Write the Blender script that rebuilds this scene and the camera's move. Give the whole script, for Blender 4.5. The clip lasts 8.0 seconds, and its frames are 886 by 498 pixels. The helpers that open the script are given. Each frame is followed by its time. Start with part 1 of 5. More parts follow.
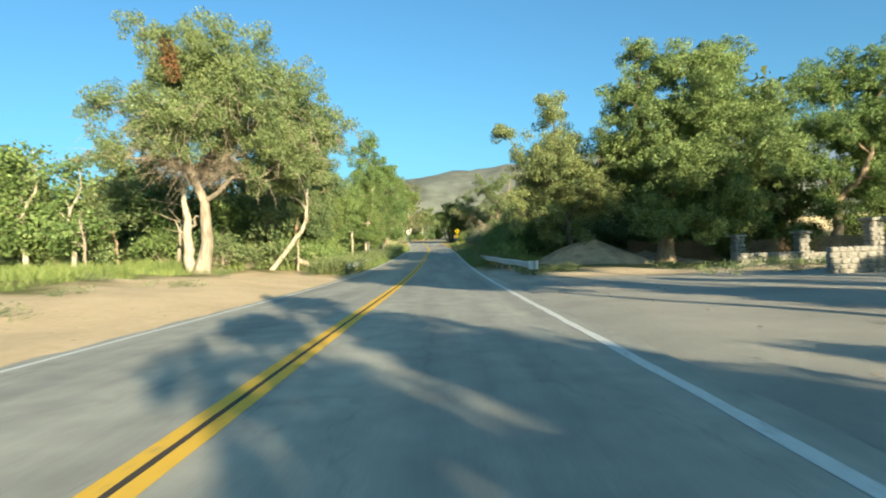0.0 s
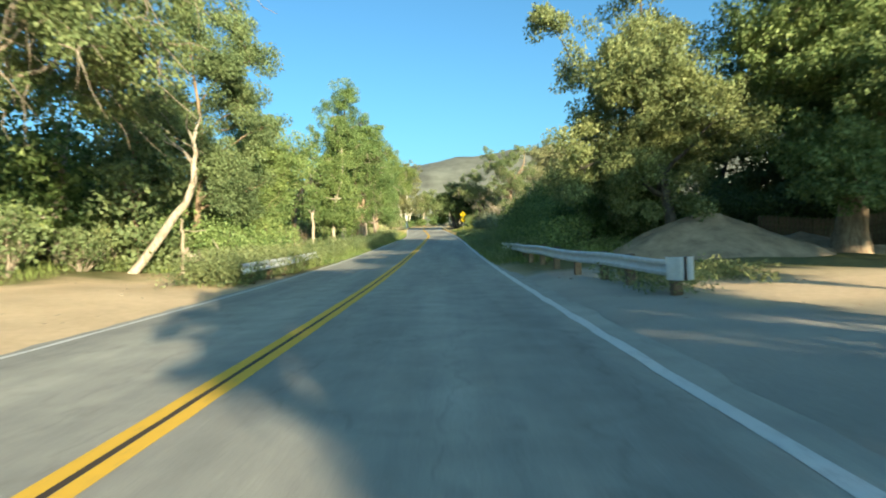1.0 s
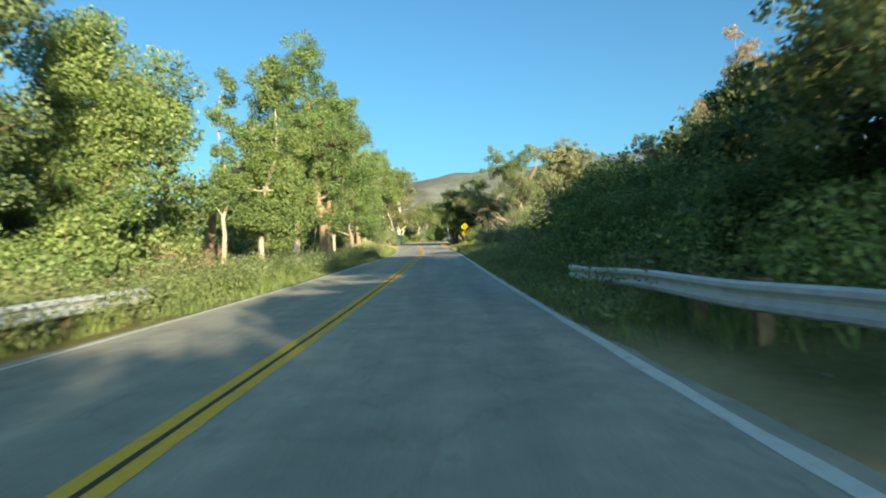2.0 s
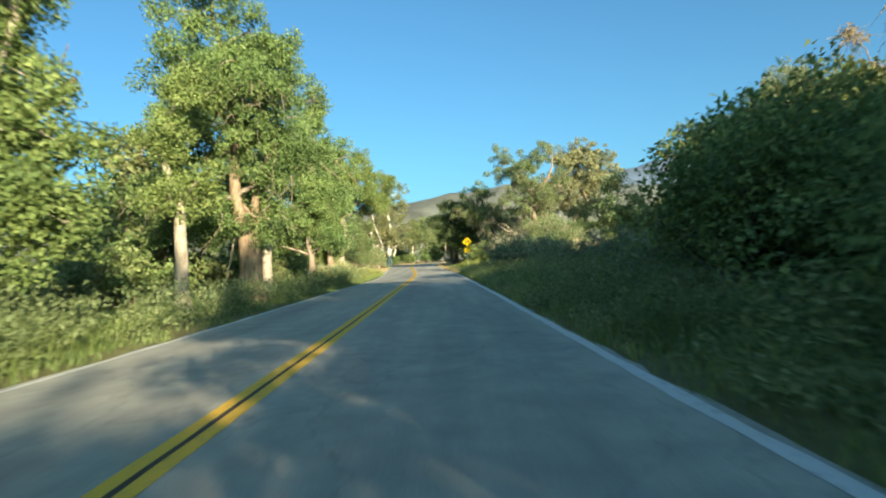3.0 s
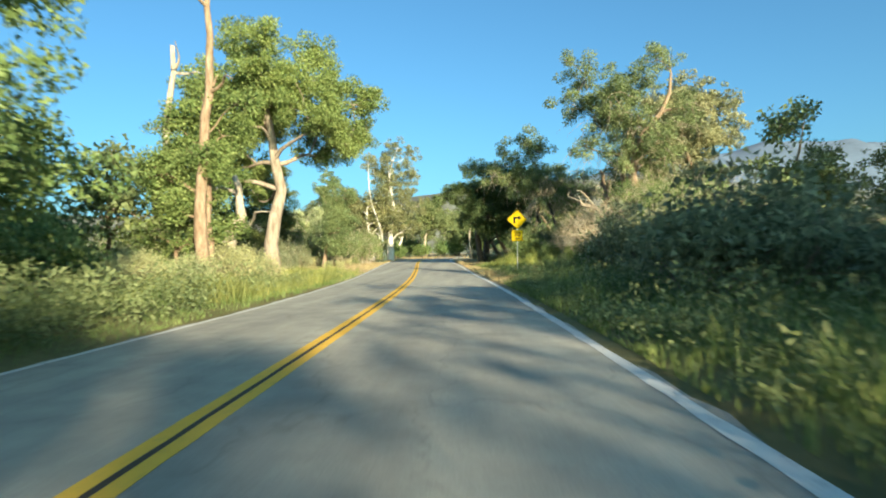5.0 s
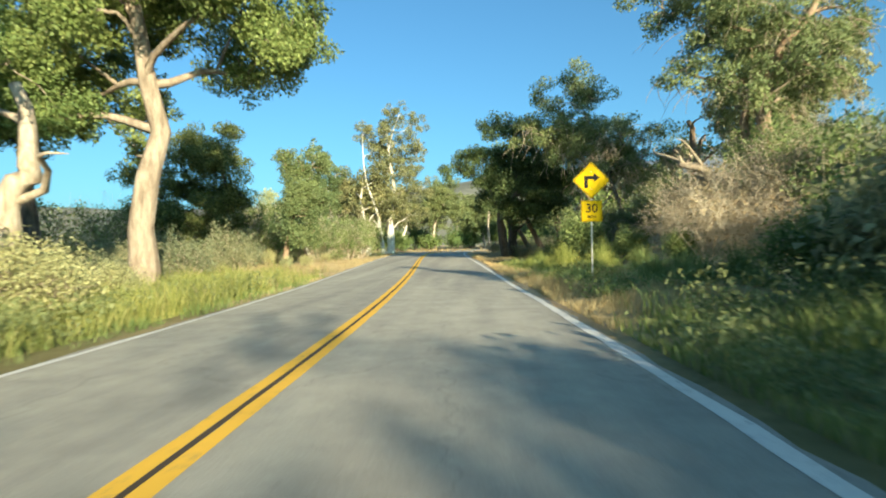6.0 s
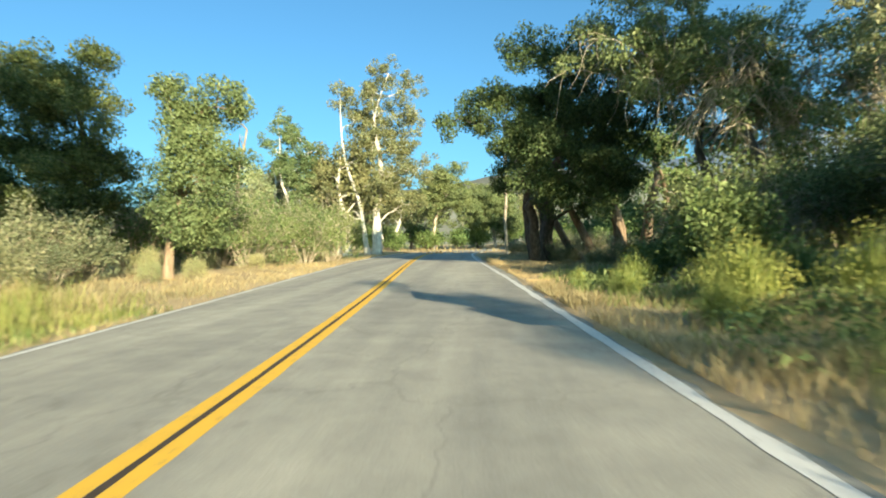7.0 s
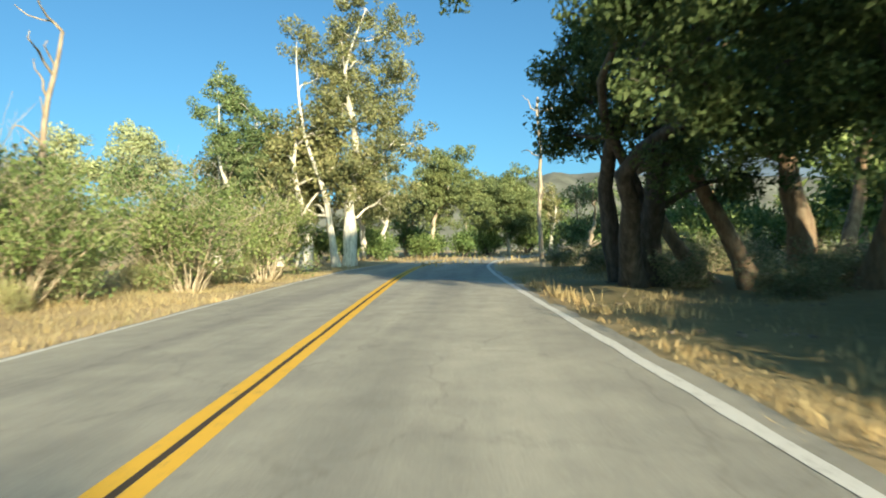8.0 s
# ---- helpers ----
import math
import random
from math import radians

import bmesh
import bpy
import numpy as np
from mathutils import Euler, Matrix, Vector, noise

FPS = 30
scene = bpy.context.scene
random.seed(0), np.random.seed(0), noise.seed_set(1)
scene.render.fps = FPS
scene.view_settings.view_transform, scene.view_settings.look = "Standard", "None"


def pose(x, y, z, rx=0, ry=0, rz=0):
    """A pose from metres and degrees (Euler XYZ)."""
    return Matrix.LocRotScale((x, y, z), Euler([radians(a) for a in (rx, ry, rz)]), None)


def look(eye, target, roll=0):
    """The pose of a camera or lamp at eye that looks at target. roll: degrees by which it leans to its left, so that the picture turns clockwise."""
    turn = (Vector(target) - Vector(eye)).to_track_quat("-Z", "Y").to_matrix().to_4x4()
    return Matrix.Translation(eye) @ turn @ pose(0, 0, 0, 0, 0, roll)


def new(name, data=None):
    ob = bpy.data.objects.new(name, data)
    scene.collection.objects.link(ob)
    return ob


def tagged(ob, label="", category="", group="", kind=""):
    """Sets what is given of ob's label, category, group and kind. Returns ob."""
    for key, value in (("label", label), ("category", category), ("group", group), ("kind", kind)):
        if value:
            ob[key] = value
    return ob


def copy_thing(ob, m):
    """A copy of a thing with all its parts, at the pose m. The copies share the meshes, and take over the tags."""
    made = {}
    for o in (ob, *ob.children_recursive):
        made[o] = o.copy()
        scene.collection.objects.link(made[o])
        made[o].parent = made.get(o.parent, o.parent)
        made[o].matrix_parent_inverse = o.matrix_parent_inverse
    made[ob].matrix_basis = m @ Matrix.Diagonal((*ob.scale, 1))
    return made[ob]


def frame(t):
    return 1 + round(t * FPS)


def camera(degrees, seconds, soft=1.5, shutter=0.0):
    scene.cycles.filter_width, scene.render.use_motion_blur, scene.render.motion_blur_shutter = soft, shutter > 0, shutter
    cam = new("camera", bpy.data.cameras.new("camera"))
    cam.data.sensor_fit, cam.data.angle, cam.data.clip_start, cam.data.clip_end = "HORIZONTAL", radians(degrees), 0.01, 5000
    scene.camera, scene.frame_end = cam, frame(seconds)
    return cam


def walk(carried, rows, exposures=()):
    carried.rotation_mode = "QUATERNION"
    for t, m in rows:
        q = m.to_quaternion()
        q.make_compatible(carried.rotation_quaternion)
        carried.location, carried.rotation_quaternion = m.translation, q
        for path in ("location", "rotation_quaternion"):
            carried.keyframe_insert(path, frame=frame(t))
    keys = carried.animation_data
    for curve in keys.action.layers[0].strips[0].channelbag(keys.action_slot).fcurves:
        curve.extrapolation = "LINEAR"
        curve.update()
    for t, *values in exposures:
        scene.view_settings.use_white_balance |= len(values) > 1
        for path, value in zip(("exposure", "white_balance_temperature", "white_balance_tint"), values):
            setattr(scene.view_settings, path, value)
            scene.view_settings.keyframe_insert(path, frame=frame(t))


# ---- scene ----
cam = camera(73.8, 8.0, soft=1.9, shutter=0.2)
METRES, EYE, TILT, LEAN, TURN = 126.0, 1.18, 0.2, 1.8, 0.0
ROWS = [
    (0.0, 0.0, 0.0, 0.0, -0.0, 0.0, -0.0),
    (0.5, 0.0014, 0.074, -0.0005, 0.01, -0.58, -0.21),
    (1.0, 0.0019, 0.1458, -0.0014, 0.44, -1.17, 0.58),
    (2.5, 0.0001, 0.3388, -0.0013, -0.12, 1.77, 0.91),
    (3.0, -0.0002, 0.4021, -0.0003, -0.11, 2.51, 1.85),
    (3.5, -0.0004, 0.4644, 0.0008, 0.67, 2.0, 1.61),
    (4.0, -0.0009, 0.5248, 0.0023, 1.07, 1.53, 1.37),
    (5.5, -0.0027, 0.7074, 0.007, 2.11, 2.1, -0.92),
    (6.0, -0.0043, 0.7656, 0.0085, 3.08, 1.18, -0.21),
    (6.5, -0.0059, 0.8244, 0.0096, 3.47, 1.03, 0.03),
    (7.0, -0.0084, 0.8828, 0.011, 3.55, 1.14, -0.55),
    (7.5, -0.0122, 0.942, 0.0128, 3.46, 1.4, -0.84),
    (8.0, -0.0159, 0.9994, 0.0152, 3.63, 1.65, -0.46),
]
EXPOSURES = [(0.0, 1.40), (1.0, 1.50), (2.5, 1.32), (3.5, 1.46), (4.0, 1.46), (5.5, 1.4), (6.0, 1.37), (6.5, 1.38), (7.0, 1.46), (8.0, 1.25)]
walk(cam, [(t, pose(0, 0, EYE, TILT, LEAN, TURN) @ pose(METRES * x, METRES * y, METRES * z, 90 + pitch, roll, yaw)) for t, x, y, z, yaw, pitch, roll in ROWS], EXPOSURES)

# ---- light: clear sky, low warm sun behind and to the right ----
SUN_ELEV = 13.2
SUN_DIR = Vector((0.428 * math.cos(radians(SUN_ELEV)), -0.9038 * math.cos(radians(SUN_ELEV)), math.sin(radians(SUN_ELEV))))
world = bpy.data.worlds.new("sky")
scene.world = world
world.use_nodes = True
wn = world.node_tree.nodes
sky = wn.new("ShaderNodeTexSky")
sky.sky_type = "NISHITA"
sky.sun_disc = False
sky.sun_elevation = radians(SUN_ELEV)
sky.sun_rotation = math.atan2(SUN_DIR.x, SUN_DIR.y)
sky.air_density, sky.dust_density, sky.ozone_density = 1.0, 2.2, 3.0
deep = wn.new("ShaderNodeMix")
deep.data_type, deep.blend_type = "RGBA", "MULTIPLY"
deep.inputs["Factor"].default_value = 1.0
deep.inputs["B"].default_value = (0.57, 0.97, 1.03, 1)
world.node_tree.links.new(sky.outputs[0], deep.inputs["A"])
wn["Background"].inputs["Strength"].default_value = 0.088
world.node_tree.links.new(deep.outputs["Result"], wn["Background"].inputs["Color"])
sun_data = bpy.data.lights.new("sun", "SUN")
sun_data.energy, sun_data.angle, sun_data.color = 5.0, radians(0.55), (1.0, 0.88, 0.6)
sun = new("sun", sun_data)
sun.matrix_world = look(SUN_DIR * 200, (0, 0, 0))

# ---- materials ----
def material(name, rough=0.8, spec=0.3):
    m = bpy.data.materials.new(name)
    m.use_nodes = True
    b = m.node_tree.nodes["Principled BSDF"]
    b.inputs["Roughness"].default_value = rough
    b.inputs["Specular IOR Level"].default_value = spec
    return m, m.node_tree, b


def node(tree, kind, **values):
    n = tree.nodes.new(kind)
    for key, value in values.items():
        n.inputs[key.replace("_", " ")].default_value = value
    return n


def noise_tex(tree, scale, detail=4.0, rough=0.55, space="Object", stretch=None):
    co = tree.nodes.new("ShaderNodeTexCoord")
    t = node(tree, "ShaderNodeTexNoise", Scale=scale, Detail=detail, Roughness=rough)
    if stretch:
        mp = node(tree, "ShaderNodeMapping", Scale=stretch)
        tree.links.new(co.outputs[space], mp.inputs["Vector"])
        tree.links.new(mp.outputs[0], t.inputs["Vector"])
    else:
        tree.links.new(co.outputs[space], t.inputs["Vector"])
    return t.outputs["Fac"]


def ramp(tree, fac, stops):
    r = tree.nodes.new("ShaderNodeValToRGB")
    els = r.color_ramp.elements
    while len(els) < len(stops):
        els.new(0.5)
    for e, (p, c) in zip(els, stops):
        e.position, e.color = p, (*c, 1)
    tree.links.new(fac, r.inputs["Fac"])
    return r.outputs["Color"]


def mix(tree, fac, a, b, blend="MIX"):
    m = tree.nodes.new("ShaderNodeMix")
    m.data_type, m.blend_type = "RGBA", blend
    for sock, value in ((m.inputs["Factor"], fac), (m.inputs["A"], a), (m.inputs["B"], b)):
        if isinstance(value, (int, float)):
            sock.default_value = value
        elif isinstance(value, tuple):
            sock.default_value = (*value, 1)
        else:
            tree.links.new(value, sock)
    return m.outputs["Result"]


def bump(tree, bsdf, height, strength, distance):
    b = node(tree, "ShaderNodeBump", Strength=strength, Distance=distance)
    tree.links.new(height, b.inputs["Height"])
    tree.links.new(b.outputs[0], bsdf.inputs["Normal"])


def leaf_material(name, dark, mid, light, patch=0.5, clear=0.34):
    """Leaves: colour varies leaf by leaf and in patches of the crown; some light passes through."""
    m, t, b = material(name, 0.6, 0.25)
    geo = t.nodes.new("ShaderNodeNewGeometry")
    one = ramp(t, geo.outputs["Random Per Island"], [(0.0, dark), (0.55, mid), (1.0, light)])
    big = ramp(t, noise_tex(t, patch, 3.0), [(0.35, (0.62, 0.66, 0.62)), (0.65, (1.15, 1.1, 1.0))])
    info = t.nodes.new("ShaderNodeObjectInfo")
    own = ramp(t, info.outputs["Random"], [(0.0, (0.85, 0.92, 0.9)), (1.0, (1.12, 1.05, 0.95))])
    col = mix(t, 1.0, mix(t, 1.0, one, big, "MULTIPLY"), own, "MULTIPLY")
    t.links.new(col, b.inputs["Base Color"])
    tr = t.nodes.new("ShaderNodeBsdfTranslucent")
    t.links.new(col, tr.inputs["Color"])
    ms = t.nodes.new("ShaderNodeMixShader")
    ms.inputs[0].default_value = clear
    t.links.new(b.outputs[0], ms.inputs[1])
    t.links.new(tr.outputs[0], ms.inputs[2])
    t.links.new(ms.outputs[0], t.nodes["Material Output"].inputs["Surface"])
    return m


def bark_material(name, a, b_col, c, scale=3.0):
    m, t, b = material(name, 0.85, 0.2)
    streak = noise_tex(t, scale, 6.0, 0.65, stretch=(3.0, 3.0, 0.7))
    col = ramp(t, streak, [(0.32, a), (0.5, b_col), (0.68, c)])
    t.links.new(col, b.inputs["Base Color"])
    bump(t, b, noise_tex(t, scale * 3, 6.0, 0.7, stretch=(4.0, 4.0, 0.5)), 0.7, 0.03)
    return m


LEAF_WILLOW = leaf_material("leaf_willow", (0.117, 0.165, 0.072), (0.203, 0.265, 0.125), (0.306, 0.370, 0.192))
LEAF_GREEN = leaf_material("leaf_cottonwood", (0.108, 0.165, 0.058), (0.198, 0.280, 0.101), (0.324, 0.405, 0.168))
LEAF_BRIGHT = leaf_material("leaf_bright", (0.140, 0.210, 0.072), (0.252, 0.345, 0.130), (0.387, 0.465, 0.202))
LEAF_OAK = leaf_material("leaf_oak", (0.08, 0.115, 0.045), (0.135, 0.18, 0.07), (0.22, 0.26, 0.115), 0.5, 0.4)
LEAF_OLIVE = leaf_material("leaf_olive", (0.135, 0.175, 0.077), (0.225, 0.275, 0.130), (0.342, 0.390, 0.202))
LEAF_OLIVE_GREEN = leaf_material("leaf_olive_green", (0.126, 0.180, 0.067), (0.225, 0.295, 0.115), (0.351, 0.420, 0.192))
LEAF_SAGE = leaf_material("leaf_sage", (0.33, 0.35, 0.19), (0.5, 0.52, 0.3), (0.62, 0.63, 0.4))
LEAF_WEED = leaf_material("leaf_weed", (0.155, 0.19, 0.085), (0.265, 0.305, 0.145), (0.4, 0.43, 0.23), 0.5, 0.42)
LEAF_YELLOW = leaf_material("leaf_yellow_weed", (0.22, 0.27, 0.07), (0.36, 0.405, 0.125), (0.52, 0.53, 0.2))
LEAF_GREYBRUSH = leaf_material("leaf_grey_brush", (0.19, 0.215, 0.13), (0.31, 0.335, 0.21), (0.44, 0.455, 0.31), 0.5, 0.42)
LEAF_DRY = leaf_material("leaf_dry", (0.27, 0.2, 0.12), (0.41, 0.325, 0.215), (0.54, 0.45, 0.32))
LEAF_SYCAMORE = leaf_material("leaf_sycamore", (0.145, 0.165, 0.08), (0.255, 0.27, 0.14), (0.39, 0.38, 0.22))
LEAF_RUST = leaf_material("leaf_rust", (0.22, 0.1, 0.055), (0.31, 0.15, 0.085), (0.39, 0.22, 0.13))
GRASS_GREEN = leaf_material("grass_green", (0.18, 0.22, 0.065), (0.3, 0.34, 0.11), (0.47, 0.47, 0.2), 0.3)
GRASS_LUSH = leaf_material("grass_lush", (0.13, 0.19, 0.06), (0.22, 0.295, 0.1), (0.35, 0.41, 0.17), 0.3)
GRASS_DRY = leaf_material("grass_dry", (0.36, 0.28, 0.16), (0.5, 0.4, 0.24), (0.64, 0.53, 0.33), 0.3)
BARK_PALE = bark_material("bark_pale", (0.24, 0.185, 0.13), (0.38, 0.32, 0.245), (0.52, 0.46, 0.37))
BARK_WHITE = bark_material("bark_white", (0.36, 0.32, 0.26), (0.58, 0.54, 0.46), (0.72, 0.68, 0.6))
BARK_TAN = bark_material("bark_tan", (0.15, 0.1, 0.065), (0.27, 0.19, 0.125), (0.38, 0.29, 0.2))
BARK_MID = bark_material("bark_mid", (0.15, 0.115, 0.085), (0.28, 0.225, 0.17), (0.42, 0.355, 0.28), 1.6)
BARK_DARK = bark_material("bark_dark", (0.05, 0.044, 0.037), (0.095, 0.083, 0.07), (0.16, 0.142, 0.12))
WOOD_DEAD = bark_material("wood_dead", (0.2, 0.155, 0.11), (0.32, 0.26, 0.19), (0.44, 0.37, 0.28))
TWIG_GREY = bark_material("twig_grey", (0.2, 0.15, 0.11), (0.3, 0.24, 0.18), (0.4, 0.33, 0.26))

TWIG_TAN = bark_material("twig_tan", (0.33, 0.27, 0.19), (0.46, 0.39, 0.28), (0.58, 0.5, 0.38))


def ground_material():
    """Sand, soil under grass, dry grass and gravel, by the cover stored on the sheet."""
    m, t, b = material("ground", 0.95, 0.1)
    fine = noise_tex(t, 6.0, 8.0, 0.7)
    broad = noise_tex(t, 0.35, 4.0)
    sand = mix(t, 0.5, ramp(t, fine, [(0.3, (0.48, 0.35, 0.21)), (0.7, (0.74, 0.56, 0.36))]), ramp(t, broad, [(0.35, (0.52, 0.38, 0.23)), (0.65, (0.72, 0.54, 0.35))]))
    soil = mix(t, 0.5, ramp(t, fine, [(0.3, (0.09, 0.085, 0.035)), (0.7, (0.22, 0.2, 0.09))]), ramp(t, broad, [(0.35, (0.1, 0.11, 0.04)), (0.65, (0.2, 0.18, 0.08))]))
    dry = mix(t, 0.5, ramp(t, fine, [(0.3, (0.36, 0.26, 0.145)), (0.7, (0.6, 0.46, 0.27))]), ramp(t, broad, [(0.35, (0.36, 0.28, 0.16)), (0.65, (0.57, 0.44, 0.26))]))
    gravel = mix(t, 0.55, ramp(t, noise_tex(t, 25.0, 6.0, 0.75), [(0.3, (0.25, 0.235, 0.2)), (0.7, (0.5, 0.46, 0.385))]), ramp(t, broad, [(0.35, (0.3, 0.28, 0.24)), (0.65, (0.46, 0.42, 0.35))]))
    col = soil
    for key, c in (("dry", dry), ("sand", sand), ("gravel", gravel)):
        a = t.nodes.new("ShaderNodeAttribute")
        a.attribute_name = key
        col = mix(t, a.outputs["Fac"], col, c)
    t.links.new(col, b.inputs["Base Color"])
    bump(t, b, noise_tex(t, 9.0, 8.0, 0.7), 0.8, 0.06)
    return m


def asphalt_material():
    m, t, b = material("asphalt", 0.88, 0.25)
    speck = ramp(t, noise_tex(t, 60.0, 6.0, 0.8), [(0.3, (0.252, 0.243, 0.207)), (0.7, (0.42, 0.403, 0.345))])
    wear = ramp(t, noise_tex(t, 0.5, 5.0, 0.6, stretch=(1.6, 0.12, 1.0)), [(0.35, (0.8, 0.8, 0.82)), (0.65, (1.2, 1.19, 1.16))])
    blot = ramp(t, noise_tex(t, 1.7, 5.0, 0.6), [(0.3, (0.85, 0.85, 0.86)), (0.7, (1.12, 1.11, 1.1))])
    col = mix(t, 1.0, mix(t, 1.0, speck, wear, "MULTIPLY"), blot, "MULTIPLY")
    # hairline cracks
    co = t.nodes.new("ShaderNodeTexCoord")
    mp = node(t, "ShaderNodeMapping", Scale=(0.55, 0.3, 0.5))
    vo = node(t, "ShaderNodeTexVoronoi", Scale=1.0)
    vo.feature = "DISTANCE_TO_EDGE"
    warp = t.nodes.new("ShaderNodeVectorMath")
    warp.operation = "MULTIPLY_ADD"
    wob = node(t, "ShaderNodeTexNoise", Scale=2.0, Detail=4.0)
    t.links.new(co.outputs["Object"], mp.inputs["Vector"])
    t.links.new(co.outputs["Object"], wob.inputs["Vector"])
    t.links.new(wob.outputs["Color"], warp.inputs[0])
    warp.inputs[1].default_value = (0.35, 0.35, 0.35)
    t.links.new(mp.outputs[0], warp.inputs[2])
    t.links.new(warp.outputs[0], vo.inputs["Vector"])
    crack = ramp(t, vo.outputs["Distance"], [(0.004, (0.55, 0.55, 0.55)), (0.012, (1, 1, 1))])
    col = mix(t, 0.3, col, mix(t, 1.0, col, crack, "MULTIPLY"))
    t.links.new(col, b.inputs["Base Color"])
    bump(t, b, noise_tex(t, 120.0, 4.0, 0.8), 0.5, 0.006)
    return m


def paint_material(name, c, worn):
    m, t, b = material(name, 0.75, 0.3)
    chip = noise_tex(t, 9.0, 8.0, 0.75)
    t.links.new(ramp(t, chip, [(0.3, worn), (0.44, c), (0.8, tuple(v * 1.08 for v in c))]), b.inputs["Base Color"])
    return m


GROUND = ground_material()
ASPHALT = asphalt_material()
PAINT_WHITE = paint_material("line_white", (0.62, 0.61, 0.57), (0.22, 0.21, 0.2))
PAINT_YELLOW = paint_material("line_yellow", (0.78, 0.45, 0.05), (0.34, 0.24, 0.1))
PAINT_BLACK = paint_material("line_black", (0.06, 0.045, 0.03), (0.1, 0.085, 0.07))


def plain(name, c, rough, metal=0.0, vary=0.12, scale=6.0):
    m, t, b = material(name, rough, 0.4)
    b.inputs["Metallic"].default_value = metal
    lo, hi = tuple(v * (1 - vary) for v in c), tuple(min(1, v * (1 + vary)) for v in c)
    t.links.new(ramp(t, noise_tex(t, scale, 6.0, 0.65), [(0.35, lo), (0.65, hi)]), b.inputs["Base Color"])
    bump(t, b, noise_tex(t, scale * 4, 4.0, 0.7), 0.25, 0.004)
    return m


STEEL_PALE = plain("weathered_zinc", (0.78, 0.79, 0.78), 0.6, 0.1)
STEEL = plain("galvanised_steel", (0.55, 0.57, 0.58), 0.55, 0.25)
SIGN_YELLOW = plain("sign_yellow", (0.42, 0.29, 0.004), 0.7, 0.0, 0.03)
SIGN_BLACK = plain("sign_black", (0.012, 0.012, 0.012), 0.7)
for m in (SIGN_YELLOW, SIGN_BLACK):
    m.node_tree.nodes["Principled BSDF"].inputs["Specular IOR Level"].default_value = 0.05
POST_STEEL = plain("post_steel", (0.55, 0.53, 0.48), 0.7, 0.2)
WOOD_POST = plain("wood_post", (0.16, 0.11, 0.07), 0.9, 0.0, 0.3)
STONE = plain("stone", (0.25, 0.23, 0.2), 0.9, 0.0, 0.35, 2.5)
MORTAR = plain("mortar", (0.2, 0.185, 0.16), 0.95, 0.0, 0.2)
PEBBLE = plain("pebble", (0.24, 0.19, 0.14), 0.95, 0.0, 0.35, 3.0)
DIRT = plain("dirt_mound", (0.34, 0.25, 0.17), 0.95, 0.0, 0.3, 1.5)
HILL_NEAR = plain("hill_scrub", (0.115, 0.12, 0.1), 1.0, 0.0, 0.35, 0.02)
# the far range's bluish base colour stands in for distance haze
HILL_FAR = plain("hill_painted_haze", (0.1, 0.14, 0.2), 1.0, 0.0, 0.15, 0.008)

# ---- the road's line and the lie of the land ----
CENTRE = [(-120, -1.6), (0, -1.75), (30, -1.8), (60, -1.98), (80, -2.1), (95, -2.2), (104, -2.4), (112, -2.74), (120, -3.2), (127, -3.62), (141, -4.6), (152, -5.2), (162, -5.2), (172, -3.2), (182, 1.5), (192, 9.0), (205, 22.0), (230, 52.0)]
HEIGHT = [(-120, 0.1), (0, 0.0), (10, -0.04), (20, -0.12), (30, -0.13), (40, -0.05), (50, 0.13), (60, 0.36), (70, 0.64), (80, 0.93), (90, 1.22), (100, 1.5), (110, 1.78), (120, 2.13), (126, 2.41), (140, 3.02), (160, 3.88), (175, 4.5), (190, 5.1), (220, 6.0), (400, 9.0), (1500, 16.0)]


def smooth(table, v):
    """A smooth curve through a table, as an average of the straight one."""
    a, b = np.array(table).T
    v = np.asarray(v, float)
    return sum(np.interp(v + d, a, b) for d in (-6, -4, -2, 0, 2, 4, 6)) / 7


def road_x(y):
    return smooth(CENTRE, y)


def road_z(y):
    return smooth(HEIGHT, y)


def right_width(y):
    return np.interp(y, [0, 70, 95, 115, 130], [3.85, 3.85, 3.62, 3.55, 3.65])


def left_width(y):
    return np.interp(y, [0, 80, 96, 104, 122], [3.45, 3.42, 3.12, 3.2, 3.43])


def right_shoulder(y):
    """Width of the asphalt beyond the right edge line."""
    return np.interp(y, [36, 42, 122, 128], [0.42, 0.13, 0.13, 0.3])


def left_shoulder(y):
    return np.interp(y, [40, 48], [0.28, 0.14])


def side(x, y):
    """Distance to the side of the road's centre line (right is plus)."""
    return x - road_x(y)


def rolling(x, y):
    """Small unevenness of open ground."""
    return 0.1 * np.sin(x * 0.9 + 1.3 * np.sin(y * 0.37)) * np.cos(y * 0.71 + x * 0.2) + 0.16 * np.sin(x * 0.21 + 0.5) * np.sin(y * 0.17 + 1.0)


